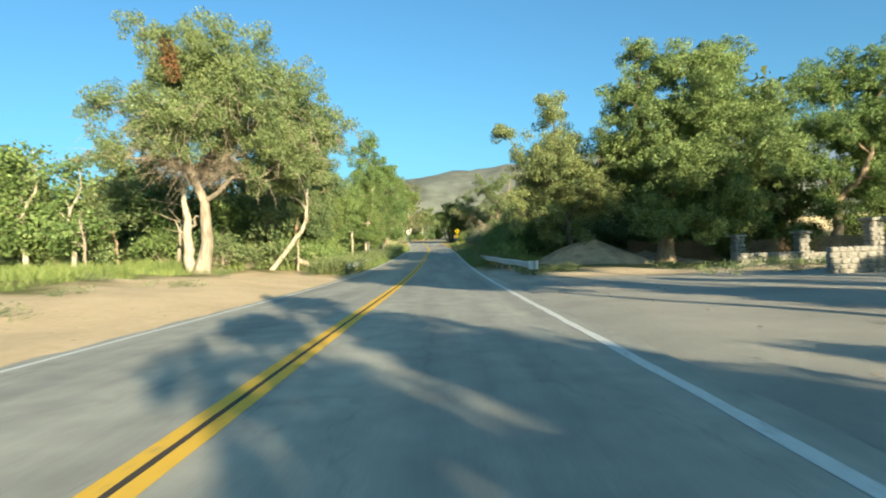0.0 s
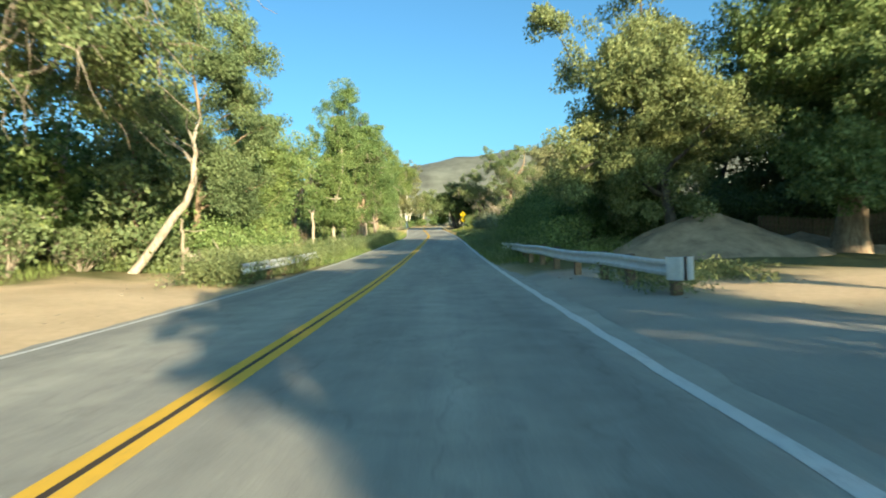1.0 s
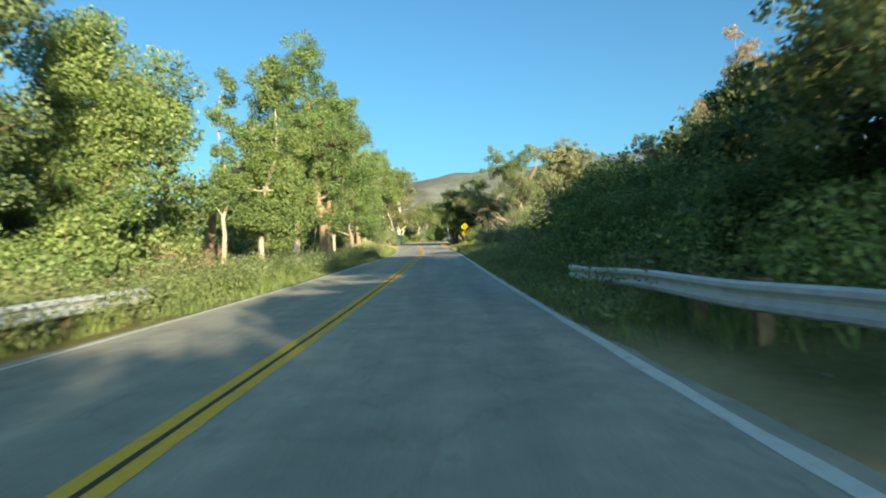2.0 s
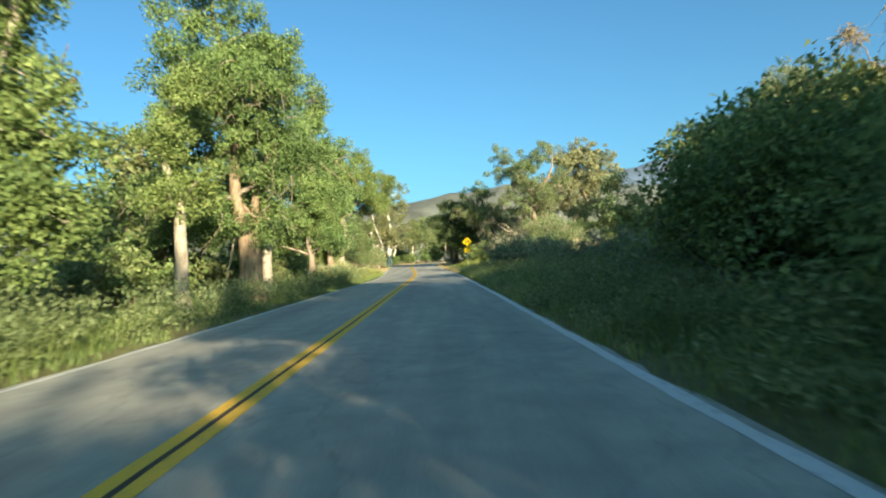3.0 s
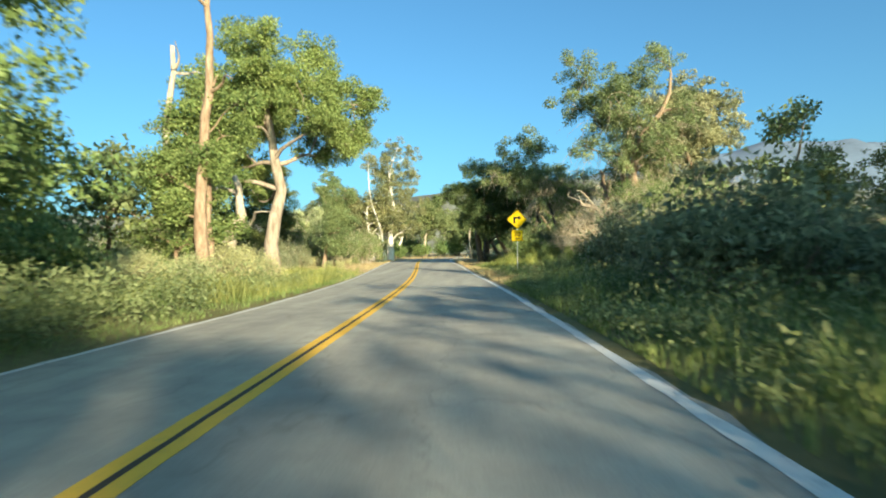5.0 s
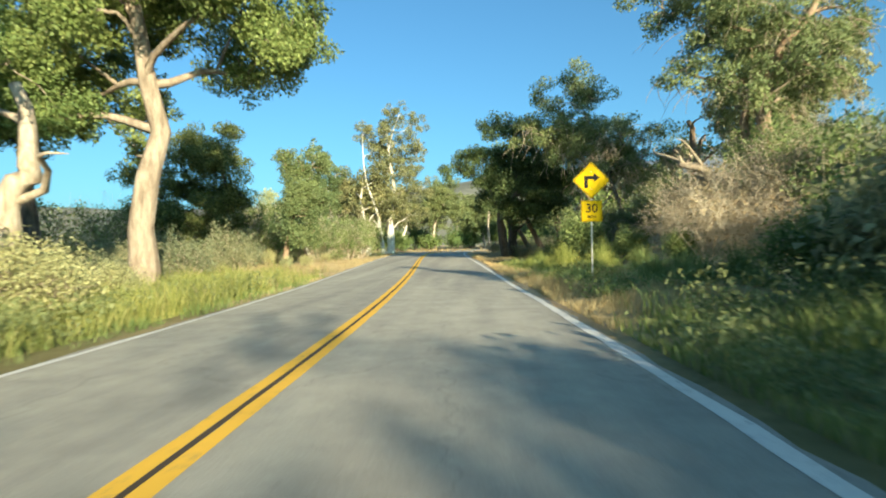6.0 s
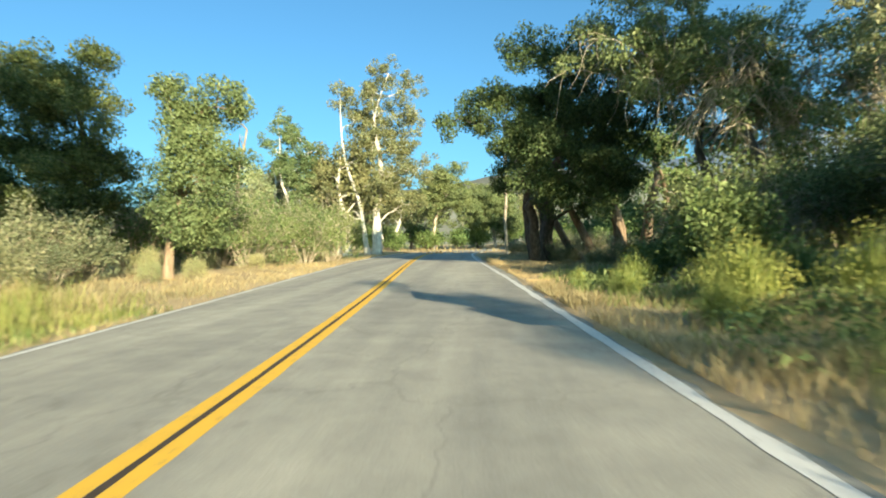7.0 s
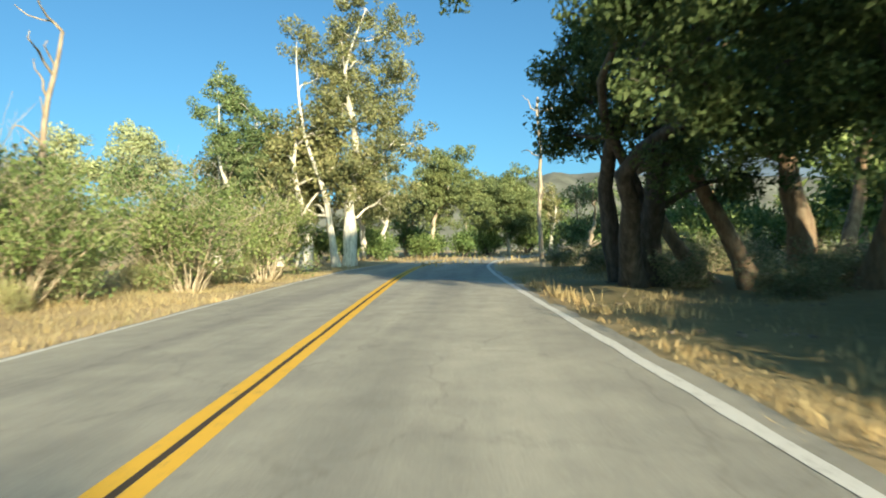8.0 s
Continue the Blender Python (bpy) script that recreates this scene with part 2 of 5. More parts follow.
def ground_z(x, y):
    x, y = np.asarray(x, float), np.asarray(y, float)
    s = side(x, y)
    z = road_z(y)
    edge_r, edge_l = right_width(y) + right_shoulder(y) + 0.03, left_width(y) + left_shoulder(y) + 0.03
    out = np.maximum(s - edge_r, -s - edge_l)
    apron = np.clip((30 - y) / 4, 0, 1) * (s > 0)
    rough = np.clip(out / 3.0, 0, 1) * (1 - 0.85 * apron * np.clip((24 - s) / 6, 0, 1))
    far = np.clip((np.abs(s) - 30) / 200, 0, 1)
    bank = 2.7 * np.clip((s - 8.0) / 6, 0, 1) * np.clip((y - 113) / 6, 0, 1) * np.clip((131 - y) / 8, 0, 1)
    rise = 0.075 * np.clip(-s - 4.4, 0, 10) * np.clip((52 - y) / 10, 0, 1)
    z = z + rolling(x, y) * rough + bank + rise - 0.03 + 5.0 * far
    return np.where(out < 0, road_z(y) - 0.07 - 0.02 * np.abs(s), z)


def gz(x, y):
    return float(ground_z(x, y))


def sheet(name, xs, ys, z_of, mat):
    """A grid of ground between the given x and y lines."""
    X, Y = np.meshgrid(xs, ys)
    Z = z_of(X, Y)
    nx, ny = len(xs), len(ys)
    co = np.stack([X, Y, Z], -1).reshape(-1, 3)
    i = (np.arange(ny - 1)[:, None] * nx + np.arange(nx - 1)[None]).ravel()
    me = bpy.data.meshes.new(name)
    me.from_pydata(co.tolist(), [], np.stack([i, i + 1, i + nx + 1, i + nx], -1).tolist())
    me.materials.append(mat)
    me.polygons.foreach_set("use_smooth", [True] * len(me.polygons))
    return new(name, me), co


def spread(edges):
    out = []
    for a, b, step in edges:
        out += np.arange(a, b, step).tolist()
    return np.array(out + [edges[-1][1]])


gx = spread([(-1500, -200, 100), (-200, -60, 14), (-60, -20, 2.5), (-20, 20, 0.7), (20, 60, 2.5), (60, 200, 14), (200, 1500, 100)])
gy = spread([(-1200, -200, 100), (-200, -40, 10), (-40, 0, 2), (0, 200, 1.0), (200, 300, 5), (300, 1500, 80)])
ground, co = sheet("ground", gx, gy, ground_z, GROUND)
tagged(ground, "sandy roadside earth with grass and gravel patches", "ground", kind="structure")
cx, cy = co[:, 0], co[:, 1]
cs = side(cx, cy)
wob = 1.2 * np.sin(cy * 0.6) + 0.8 * np.sin(cy * 1.7 + cx)
sand_l = np.clip((11.8 + wob + np.clip(cy, -50, 0) * 0.0 + cs) / 2, 0, 1) * (cs < 0) * np.clip((43 - cy) / 5, 0, 1)
sand_r = np.clip((34 - cy) / 3, 0, 1) * np.clip((cy - 25) / 3, 0, 1) * (cs > 6) * np.clip((30 - cs) / 6, 0, 1)
dry_l = np.clip((cy - 108) / 10, 0, 1) * (cs < 0)
# beyond y 127 darker soil carries leaf litter and the oak's painted-in shade
dry_r = np.clip((cy - 100) / 8, 0, 1) * (1 - 0.6 * np.clip((cy - 127) / 3, 0, 1) * np.clip((158 - cy) / 6, 0, 1)) * (cs > 0)
near_edge = np.clip(1 - (np.maximum(cs - right_width(cy), -cs - left_width(cy)) - 0.2) / 0.7, 0, 1) * (1 - 0.85 * np.clip((cy - 40) / 4, 0, 1) * np.clip((108 - cy) / 4, 0, 1))
gravel_r = np.clip((np.where(cs < 7, 38, 28) - cy + wob) / 3, 0, 1) * (cs > 0) * np.clip((26 - cs) / 4, 0, 1)
for key, value in (("dry", np.maximum(dry_l, dry_r)), ("sand", np.maximum.reduce([sand_l, sand_r, near_edge * 0.5])), ("gravel", gravel_r)):
    at = ground.data.attributes.new(key, "FLOAT", "POINT")
    at.data.foreach_set("value", value.astype(np.float32))


def ribbon(name, y0, y1, off0, off1, lift, mat, step=1.0, jitter=0.0, thick=0.0):
    """A strip along the road between two offsets from its centre line."""
    ys = np.arange(y0, y1 + step, step)
    d = (road_x(ys + 0.5) - road_x(ys - 0.5))
    n = np.stack([np.ones_like(d), -d], -1) / np.hypot(1, d)[:, None]
    rng = np.random.RandomState(len(name) + int(abs(y0)))
    rows = []
    o0 = off0(ys) if callable(off0) else np.full_like(ys, off0)
    o1 = off1(ys) if callable(off1) else np.full_like(ys, off1)
    steps = np.linspace(0, 1, max(2, int(abs(np.mean(o1 - o0)) / 0.6) + 1))
    for k, u in enumerate(steps):
        o = o0 + (o1 - o0) * u
        if jitter and k in (0, len(steps) - 1):
            o = o + rng.uniform(-jitter, jitter, len(ys))
        rows.append(np.stack([road_x(ys) + n[:, 0] * o, ys + n[:, 1] * o, road_z(ys) - 0.012 * np.abs(o) + lift], -1))
    if thick:
        rows.insert(0, rows[0] + [-0.03, 0, -thick])
        rows.append(rows[-1] + [0.03, 0, -thick])
    co = np.stack(rows, 1)
    k = co.shape[1]
    i = (np.arange(len(ys) - 1)[:, None] * k + np.arange(k - 1)[None]).ravel()
    me = bpy.data.meshes.new(name)
    me.from_pydata(co.reshape(-1, 3).tolist(), [], np.stack([i, i + 1, i + k + 1, i + k], -1).tolist())
    me.materials.append(mat)
    return new(name, me)


road = tagged(ribbon("road", -110, 225, lambda y: -left_width(y) - left_shoulder(y), lambda y: right_width(y) + right_shoulder(y), 0.0, ASPHALT, 0.5, 0.07, 0.1), "worn grey asphalt two-lane country road", "road", kind="structure")
for nm, a, b, m, j in (("yellow_line", -0.165, -0.03, PAINT_YELLOW, 0.006), ("black_line", -0.03, 0.03, PAINT_BLACK, 0.0), ("yellow_line", 0.03, 0.165, PAINT_YELLOW, 0.006), ("white_line", lambda y: -left_width(y) - 0.055, lambda y: -left_width(y) + 0.055, PAINT_WHITE, 0.012)):
    ln = ribbon(nm, -110, 225, a, b, 0.004, m, 0.5, j)
    tagged(ln, {"yellow_line": "yellow painted double centre line stripe", "black_line": "dark gap stripe between the yellow lines", "white_line": "thin white painted road edge line"}[nm], "road marking", kind="structure")
ln = ribbon("white_line", -110, 225, lambda y: right_width(y) - 0.075, lambda y: right_width(y) + 0.075, 0.004, PAINT_WHITE, 0.5, 0.018)
tagged(ln, "worn white painted road edge line", "road marking", kind="structure")


def ridge(name, dist, half, crest, mat, label, seed):
    """A distant range of hills: a wide sheet that rises to an uneven crest."""
    noise.seed_set(seed)
    xs = np.linspace(-half, half, 160)
    us = np.linspace(0, 1, 24)
    co = []
    for u in us:
        for x in xs:
            top = crest(x) * (1 + 0.06 * noise.noise((x * 0.004, 3.1, seed)) + 0.025 * noise.noise((x * 0.03, 1.7, seed)))
            gully = 1 + 0.1 * noise.noise((x * 0.02, u * 3, seed)) * math.sin(u * math.pi)
            co.append((x, dist + u * dist * 0.4, top * (math.sin(u * math.pi / 2)) * gully - 2))
    n = len(xs)
    faces = [(j * n + i, j * n + i + 1, (j + 1) * n + i + 1, (j + 1) * n + i) for j in range(len(us) - 1) for i in range(n - 1)]
    me = bpy.data.meshes.new(name)
    me.from_pydata(co, [], faces)
    me.polygons.foreach_set("use_smooth", [True] * len(me.polygons))
    me.materials.append(mat)
    return tagged(new(name, me), label, "hill", kind="structure")


ridge("backdrop_hill", 900, 1400, lambda x: 150 + 25 * math.sin(x * 0.004 + 0.6), HILL_NEAR, "scrub covered hill beyond the trees", 5)
ridge("backdrop_mountain", 2000, 3800, lambda x: 2330 * float(np.interp(x / 2800, [-1.0, 0.05, 0.11, 0.2, 0.3, 0.37, 0.5, 0.8], [0.08, 0.09, 0.125, 0.177, 0.195, 0.204, 0.235, 0.22])), HILL_FAR, "distant mountain range with haze painted into its blue", 9)

# ---- makers of plants ----
def part(name, data, mat, parent=None, label="", at=None):
    """Links a mesh (or a bmesh) as one object under a thing."""
    if isinstance(data, bmesh.types.BMesh):
        me = bpy.data.meshes.new(name)
        data.to_mesh(me)
        data.free()
    else:
        me = data
    if mat is not None and not me.materials:
        me.materials.append(mat)
    ob = new(name, me)
    if parent is not None:
        ob.parent = parent
    if at is not None:
        ob.matrix_local = at
    if label:
        ob["label"] = label
    return ob


def tube_data(points, radii, sides=7, seed=0, knobbly=0.0):
    """Vertices and faces of a tapered tube along a path."""
    pts = np.array(points, float)
    rng = np.random.RandomState(seed)
    vs, fs = [], []
    t = np.gradient(pts, axis=0)
    t /= np.linalg.norm(t, axis=1)[:, None] + 1e-9
    ref = np.array([1.0, 0, 0]) if abs(t[0][0]) < 0.8 else np.array([0, 1.0, 0])
    for i, p in enumerate(pts):
        u = np.cross(t[i], ref)
        u /= np.linalg.norm(u)
        v = np.cross(t[i], u)
        for k in range(sides):
            a = 2 * math.pi * k / sides
            r = radii[i] * (1 + knobbly * rng.uniform(-1, 1))
            vs.append(p + r * (math.cos(a) * u + math.sin(a) * v))
    for i in range(len(pts) - 1):
        for k in range(sides):
            a, b = i * sides + k, i * sides + (k + 1) % sides
            fs.append((a, b, b + sides, a + sides))
    fs.append(tuple(range((len(pts) - 1) * sides, len(pts) * sides)))
    return vs, fs


def join_tubes(name, tubes, mat):
    vs, fs = [], []
    for v, f in tubes:
        o = len(vs)
        vs += [tuple(p) for p in v]
        fs += [tuple(i + o for i in q) for q in f]
    me = bpy.data.meshes.new(name)
    me.from_pydata(vs, [], fs)
    me.polygons.foreach_set("use_smooth", [True] * len(me.polygons))
    me.materials.append(mat)
    return me


def leaf_mesh(name, centres, size, mat, rng, droop=0.0, slim=0.55, flat=0.0, face=None):
    """Many small folded leaves round the given centres; most of them turn their flat side outwards, along face."""
    n = len(centres)
    a = rng.normal(size=(n, 3))
    a[:, 2] = a[:, 2] * (1 - flat) - droop
    a /= np.linalg.norm(a, axis=1)[:, None] + 1e-9
    b = np.cross(a, rng.normal(size=(n, 3)) * 0.75 + (0 if face is None else face * 0.75 + np.array([0, 0, 0.3])))
    b /= np.linalg.norm(b, axis=1)[:, None] + 1e-9
    c = np.cross(a, b)
    s = size * rng.uniform(0.6, 1.35, (n, 1))
    low = centres - a * s * 0.4
    co = np.stack([low - b * s * slim * 0.6, low + b * s * slim * 0.6, centres + a * s * 0.6 + c * s * 0.12], 1).reshape(-1, 3)
    me = bpy.data.meshes.new(name)
    me.vertices.add(3 * n)
    me.vertices.foreach_set("co", co.astype(np.float32).ravel())
    me.loops.add(3 * n)
    me.loops.foreach_set("vertex_index", np.arange(3 * n, dtype=np.int32))
    me.polygons.add(n)
    me.polygons.foreach_set("loop_start", np.arange(0, 3 * n, 3, dtype=np.int32))
    me.update(calc_edges=True)
    me.materials.append(mat)
    return me


def curve_points(a, b, sag, rng, n=6, wander=0.06):
    a, b = np.array(a, float), np.array(b, float)
    u = np.linspace(0, 1, n)[:, None]
    mid = np.sin(u * math.pi)
    length = np.linalg.norm(b - a)
    bends = sum(np.sin(k * math.pi * u) * rng.normal(size=3) * wander * length / k for k in (1, 2, 3))
    return a + (b - a) * u + mid * np.array([0, 0, sag * length]) + bends


def tree(name, x, y, lobes, leaf, bark, label, seed, r=0.3, size=0.2, density=1.0, fork=0.3, depth=0.6, clump=0.55, sparse=0.0, stems=1, droop=0.15, twig=None, sink=0.1, category="tree", bottom=0.0, lean=0.0, twig_count=7, shift=0.0, dead=0, apart=0.0, level=False, inner=()):
    """A tree: trunk, limbs to every lobe of the crown, and a crown of small leaves in clumps. Lobes: (x, z, radius) from the base."""
    rng = np.random.RandomState(seed)
    top = tagged(new(name), label, category)
    top.location = (x, y, gz(x, y) - sink)
    lift = gz(x, y) - float(road_z(y)) if level else 0.0
    L = np.array([(lx, 0, max(0.6, lz + sink - lift), lr) for lx, lz, lr in lobes])
    L[:, 3] *= 0.98
    width = max(1.0, (L[:, 0].max() - L[:, 0].min()) / 2)
    # lobes stand at varied depths, so that the crown is round from every side
    L[:, 1] = rng.uniform(-1, 1, len(L)) * width * depth * 0.4 + shift
    extra = []
    for lx, _, lz, lr in L:
        for sgn in (-1, 1):
            if rng.rand() < 0.55:
                extra.append((lx * 0.7 + rng.normal() * 0.4, shift * 0.6 + sgn * width * depth * rng.uniform(0.5, 1.0), lz * rng.uniform(0.85, 0.98), lr * rng.uniform(0.7, 0.95)))
    extra += list(inner)
    if extra:
        L = np.vstack([L, np.array(extra)])
    high = L[np.argmax(L[:, 2])]
    mean = L[:, :3].mean(0)
    fork_z = max(0.8, fork * high[2])
    tubes, stem_paths = [], []
    for k in range(stems):
        off = np.array([rng.uniform(-0.5, 0.5), rng.uniform(-0.5, 0.5), 0]) * (k > 0) * (0.6 + r * 2 + apart)
        goal = high[:3] if k == 0 else L[rng.randint(len(L)), :3]
        knee = np.array([mean[0] * 0.25 + off[0] * 2 + lean * fork_z, mean[1] * 0.25 + off[1] * 2, fork_z])
        p0 = np.array([off[0], off[1], -0.15])
        a = curve_points(p0, knee, 0, rng, 5, 0.025)
        b = curve_points(knee, goal, 0, rng, 7, 0.045)
        path = np.vstack([a, b[1:]])
        rr = r * (1.0 if k == 0 else rng.uniform(0.6, 0.85))
        f = np.linspace(0, 1, len(path))
        rad = rr * np.maximum(0.08, (1 - f) ** 0.8 * 0.95)
        rad[0] *= 1.45
        rad[1] *= 1.05
        stem_paths.append((path, rad))
        tubes.append(tube_data(path, rad, 9, seed + k, 0.06))
    part("trunk", join_tubes("trunk", tubes, bark), bark, top)
    centres, faces = [], []
    twigs = []
    # limbs grow from the nearest wood that already stands, the inner lobes first
    wood = [(p, q) for path, rad in stem_paths for p, q in zip(path, rad) if p[2] > fork_z * 0.72]
    hub = np.array([mean[0] * 0.25 + lean * fork_z, mean[1] * 0.25, fork_z])
    for i in sorted(range(len(L)), key=lambda k: float(np.linalg.norm(L[k, :3] - hub))):
        lx, ly, lz, lr = L[i]
        c = np.array([lx, ly, lz])
        from_p, from_r = min(wood, key=lambda w: float(np.linalg.norm(w[0] - c)) + 1.2 * max(0.0, w[0][2] - c[2] + 0.4 * lr) + 0.15 / (w[1] + 0.05))
        reach = float(np.linalg.norm(c - from_p))
        limb = curve_points(from_p, c, rng.uniform(0.0, 0.14), rng, 7, 0.055)
        r0 = max(0.03, min(from_r * 0.72, 0.05 + 0.028 * reach + 0.03 * lr))
        sizes = np.linspace(r0, max(0.02, r0 * 0.3), 7)
        wood += list(zip(limb[2:], sizes[2:]))
        if i < len(lobes):
            part("limb", join_tubes("limb", [tube_data(limb, sizes, 6, seed + i, 0.05)], bark), bark, top)
        else:
            twigs.append(tube_data(limb, sizes * 0.8, 4, seed + i, 0.05))
        n_sub = max(5, int(7 * (lr / clump) ** 2 * 0.5))
        d = rng.normal(size=(n_sub, 3))
        d /= np.linalg.norm(d, axis=1)[:, None]
        sub = c + d * lr * rng.uniform(0.3, 1.16, (n_sub, 1)) * np.array([1, 1, 0.85])
        sub = sub[rng.rand(len(sub)) > sparse]
        for s in sub[: twig_count if i < len(lobes) else twig_count // 2]:
            twigs.append(tube_data(curve_points(c, s, -0.04, rng, 4, 0.08), [0.022, 0.016, 0.011, 0.006], 3, 0))
        for s in sub:
            cr = clump * rng.uniform(0.6, 1.25)
            m = max(6, int(density * 88 * (cr / 0.5) ** 2 * (0.2 / size) ** 1.7))
            e = rng.normal(size=(m, 3))
            e /= np.linalg.norm(e, axis=1)[:, None]
            q = s + e * cr * rng.uniform(0.2, 1.0, (m, 1)) ** 0.6 * np.array([1, 1, 0.8])
            centres.append(q)
            faces.append(e + (s - c) / lr * 0.8)
    lower = [q for q in centres if q[:, 2].mean() < mean[2] * 1.1] or centres
    for k in range(dead):
        q = lower[rng.randint(len(lower))][0]
        away = np.array([q[0] - mean[0], q[1] - mean[1] - shift * 0, 0]) * 0.12
        end = q + away + np.array([rng.normal() * 0.5, rng.normal() * 0.5, rng.uniform(-1.7, 0.2)])
        twigs.append(tube_data(curve_points(q, end, 0.05, rng, 5, 0.06), [0.024, 0.019, 0.014, 0.01, 0.006], 3, 0))
    if twigs:
        part("brushwood", join_tubes("brushwood", twigs, twig or bark), twig or bark, top)["kind"] = "stuff"
    centres, faces = np.vstack(centres), np.vstack(faces)
    keep = centres[:, 2] > bottom + 0.15
    part("crown", leaf_mesh("crown", centres[keep], size * 0.84, leaf, rng, droop, face=faces[keep]), leaf, top)
    return top


def ball(rng, m):
    """Points in a ball, denser to its outside."""
    e = rng.normal(size=(m, 3))
    e /= np.linalg.norm(e, axis=1)[:, None]
    return e * rng.uniform(0.1, 1.0, (m, 1)) ** 0.6


def shrub(name, leaf, bark, label, seed, height=1.6, width=1.6, size=0.12, density=1.0, stems=9, bare=0.0, category="shrub", spiky=0.0, clump=0.3, thick=1.0, fine=0):
    """A shrub at the origin: stems from the ground and leaf clumps on an uneven dome."""
    rng = np.random.RandomState(seed)
    top = tagged(new(name), label, category)
    tubes, centres, faces = [], [], []
    for k in range(stems):
        a = rng.uniform(0, 2 * math.pi)
        rad = width * 0.5 * math.sqrt(rng.rand())
        tip = np.array([math.cos(a) * rad, math.sin(a) * rad, height * rng.uniform(0.55, 1.0) * (1 - 0.35 * (rad / (width * 0.5)) ** 2)])
        p = curve_points((math.cos(a) * rad * 0.15, math.sin(a) * rad * 0.15, -0.1), tip, 0.06, rng, 6, 0.05)
        tubes.append(tube_data(p, np.linspace((0.02 + 0.012 * height) * thick, 0.005, 6), 3, k))
        for j in (2, 3, 4):
            for _ in range(1 if j == 2 else 2):
                q = p[j] + rng.normal(size=3) * np.array([0.3, 0.3, 0.22]) * width * 0.5 + np.array([0, 0, 0.12 * height])
                tubes.append(tube_data(curve_points(p[j], q, 0.03, rng, 3, 0.08), [0.012 * thick, 0.008 * thick, 0.003], 3, j))
                for _ in range(fine):
                    w = q + rng.normal(size=3) * np.array([0.16, 0.16, 0.13]) * width + np.array([0, 0, 0.06 * height])
                    tubes.append(tube_data(curve_points((p[j] + q) / 2, w, 0.03, rng, 3, 0.08), [0.006, 0.005, 0.003], 3, j))
                if rng.rand() > bare:
                    m = int(density * 25 * (clump / 0.3) ** 2 * (0.12 / size) ** 1.8) + 2
                    e = ball(rng, m)
                    e[:, 2] *= 1.0 + spiky
                    centres.append(q + e * clump)
                    faces.append(e)
        if rng.rand() > bare:
            m = int(density * 36 * (clump / 0.3) ** 2 * (0.12 / size) ** 1.8) + 3
            e = ball(rng, m)
            e[:, 2] *= 1.0 + 1.5 * spiky
            centres.append(tip - np.array([0, 0, 0.05]) + e * clump * 1.1)
            faces.append(e)
    part("brushwood", join_tubes("brushwood", tubes, bark), bark, top)["kind"] = "stuff"
    if centres:
        centres, faces = np.vstack(centres), np.vstack(faces)
        keep = centres[:, 2] > 0.02
        part("foliage", leaf_mesh("foliage", centres[keep], size * 0.95, leaf, rng, -0.3 * spiky, face=faces[keep]), leaf, top)
    return top


def place(first, spots, group):
    """Stands a plant and copies of it at (x, y, turn, scale)."""
    made = []
    for k, (x, y, turn, sc) in enumerate(spots):
        m = pose(x, y, gz(x, y) - 0.05, 0, 0, turn)
        if k == 0:
            first.matrix_world = m
            ob = first
        else:
            ob = copy_thing(first, m)
        ob.scale = (sc, sc, sc)
        tagged(ob, group=group)
        made.append(ob)
    return made


def grass(name, spots, height, width, mat, label, seed, lean=0.65, z_of=ground_z, category="grass"):
    """Blades of grass, joined: each is a bent, tapering blade."""
    rng = np.random.RandomState(seed)
    n = len(spots)
    x, y = spots[:, 0], spots[:, 1]
    base = np.stack([x, y, z_of(x, y) - 0.02], -1)
    h = np.broadcast_to(height, n) * rng.uniform(0.5, 1.2, n)
    a = rng.uniform(0, 2 * math.pi, n)
    w = np.stack([np.cos(a), np.sin(a), 0 * a], -1) * (width * rng.uniform(0.6, 1.4, n))[:, None]
    b = rng.uniform(0, 2 * math.pi, n)
    h = h * (0.75 + 0.5 * np.sin(x * 1.7 + 2 * np.sin(y * 0.9)) * np.sin(y * 1.3 + x))
    bend = np.stack([np.cos(b), np.sin(b), 0 * b], -1) * (h * lean * rng.uniform(0.2, 1.0, n))[:, None]
    up = np.array([0, 0, 1.0])
    mid = base + up * (h * 0.6)[:, None] + bend * 0.35
    tip = base + up * (h * 0.96)[:, None] + bend
    co = np.stack([base - w, base + w, mid + w * 0.7, mid - w * 0.7, tip], 1).reshape(-1, 3)
    i = np.arange(n, dtype=np.int32)[:, None] * 5
    loops = (i + np.array([0, 1, 2, 3, 3, 2, 4])).ravel()
    me = bpy.data.meshes.new(name)
    me.vertices.add(5 * n)
    me.vertices.foreach_set("co", co.astype(np.float32).ravel())
    me.loops.add(7 * n)
    me.loops.foreach_set("vertex_index", loops.astype(np.int32))
    me.polygons.add(2 * n)
    me.polygons.foreach_set("loop_start", (np.arange(n, dtype=np.int32)[:, None] * 7 + np.array([0, 4])).ravel().astype(np.int32))
    me.update(calc_edges=True)
    me.materials.append(mat)
    return tagged(new(name, me), label, category, kind="stuff")


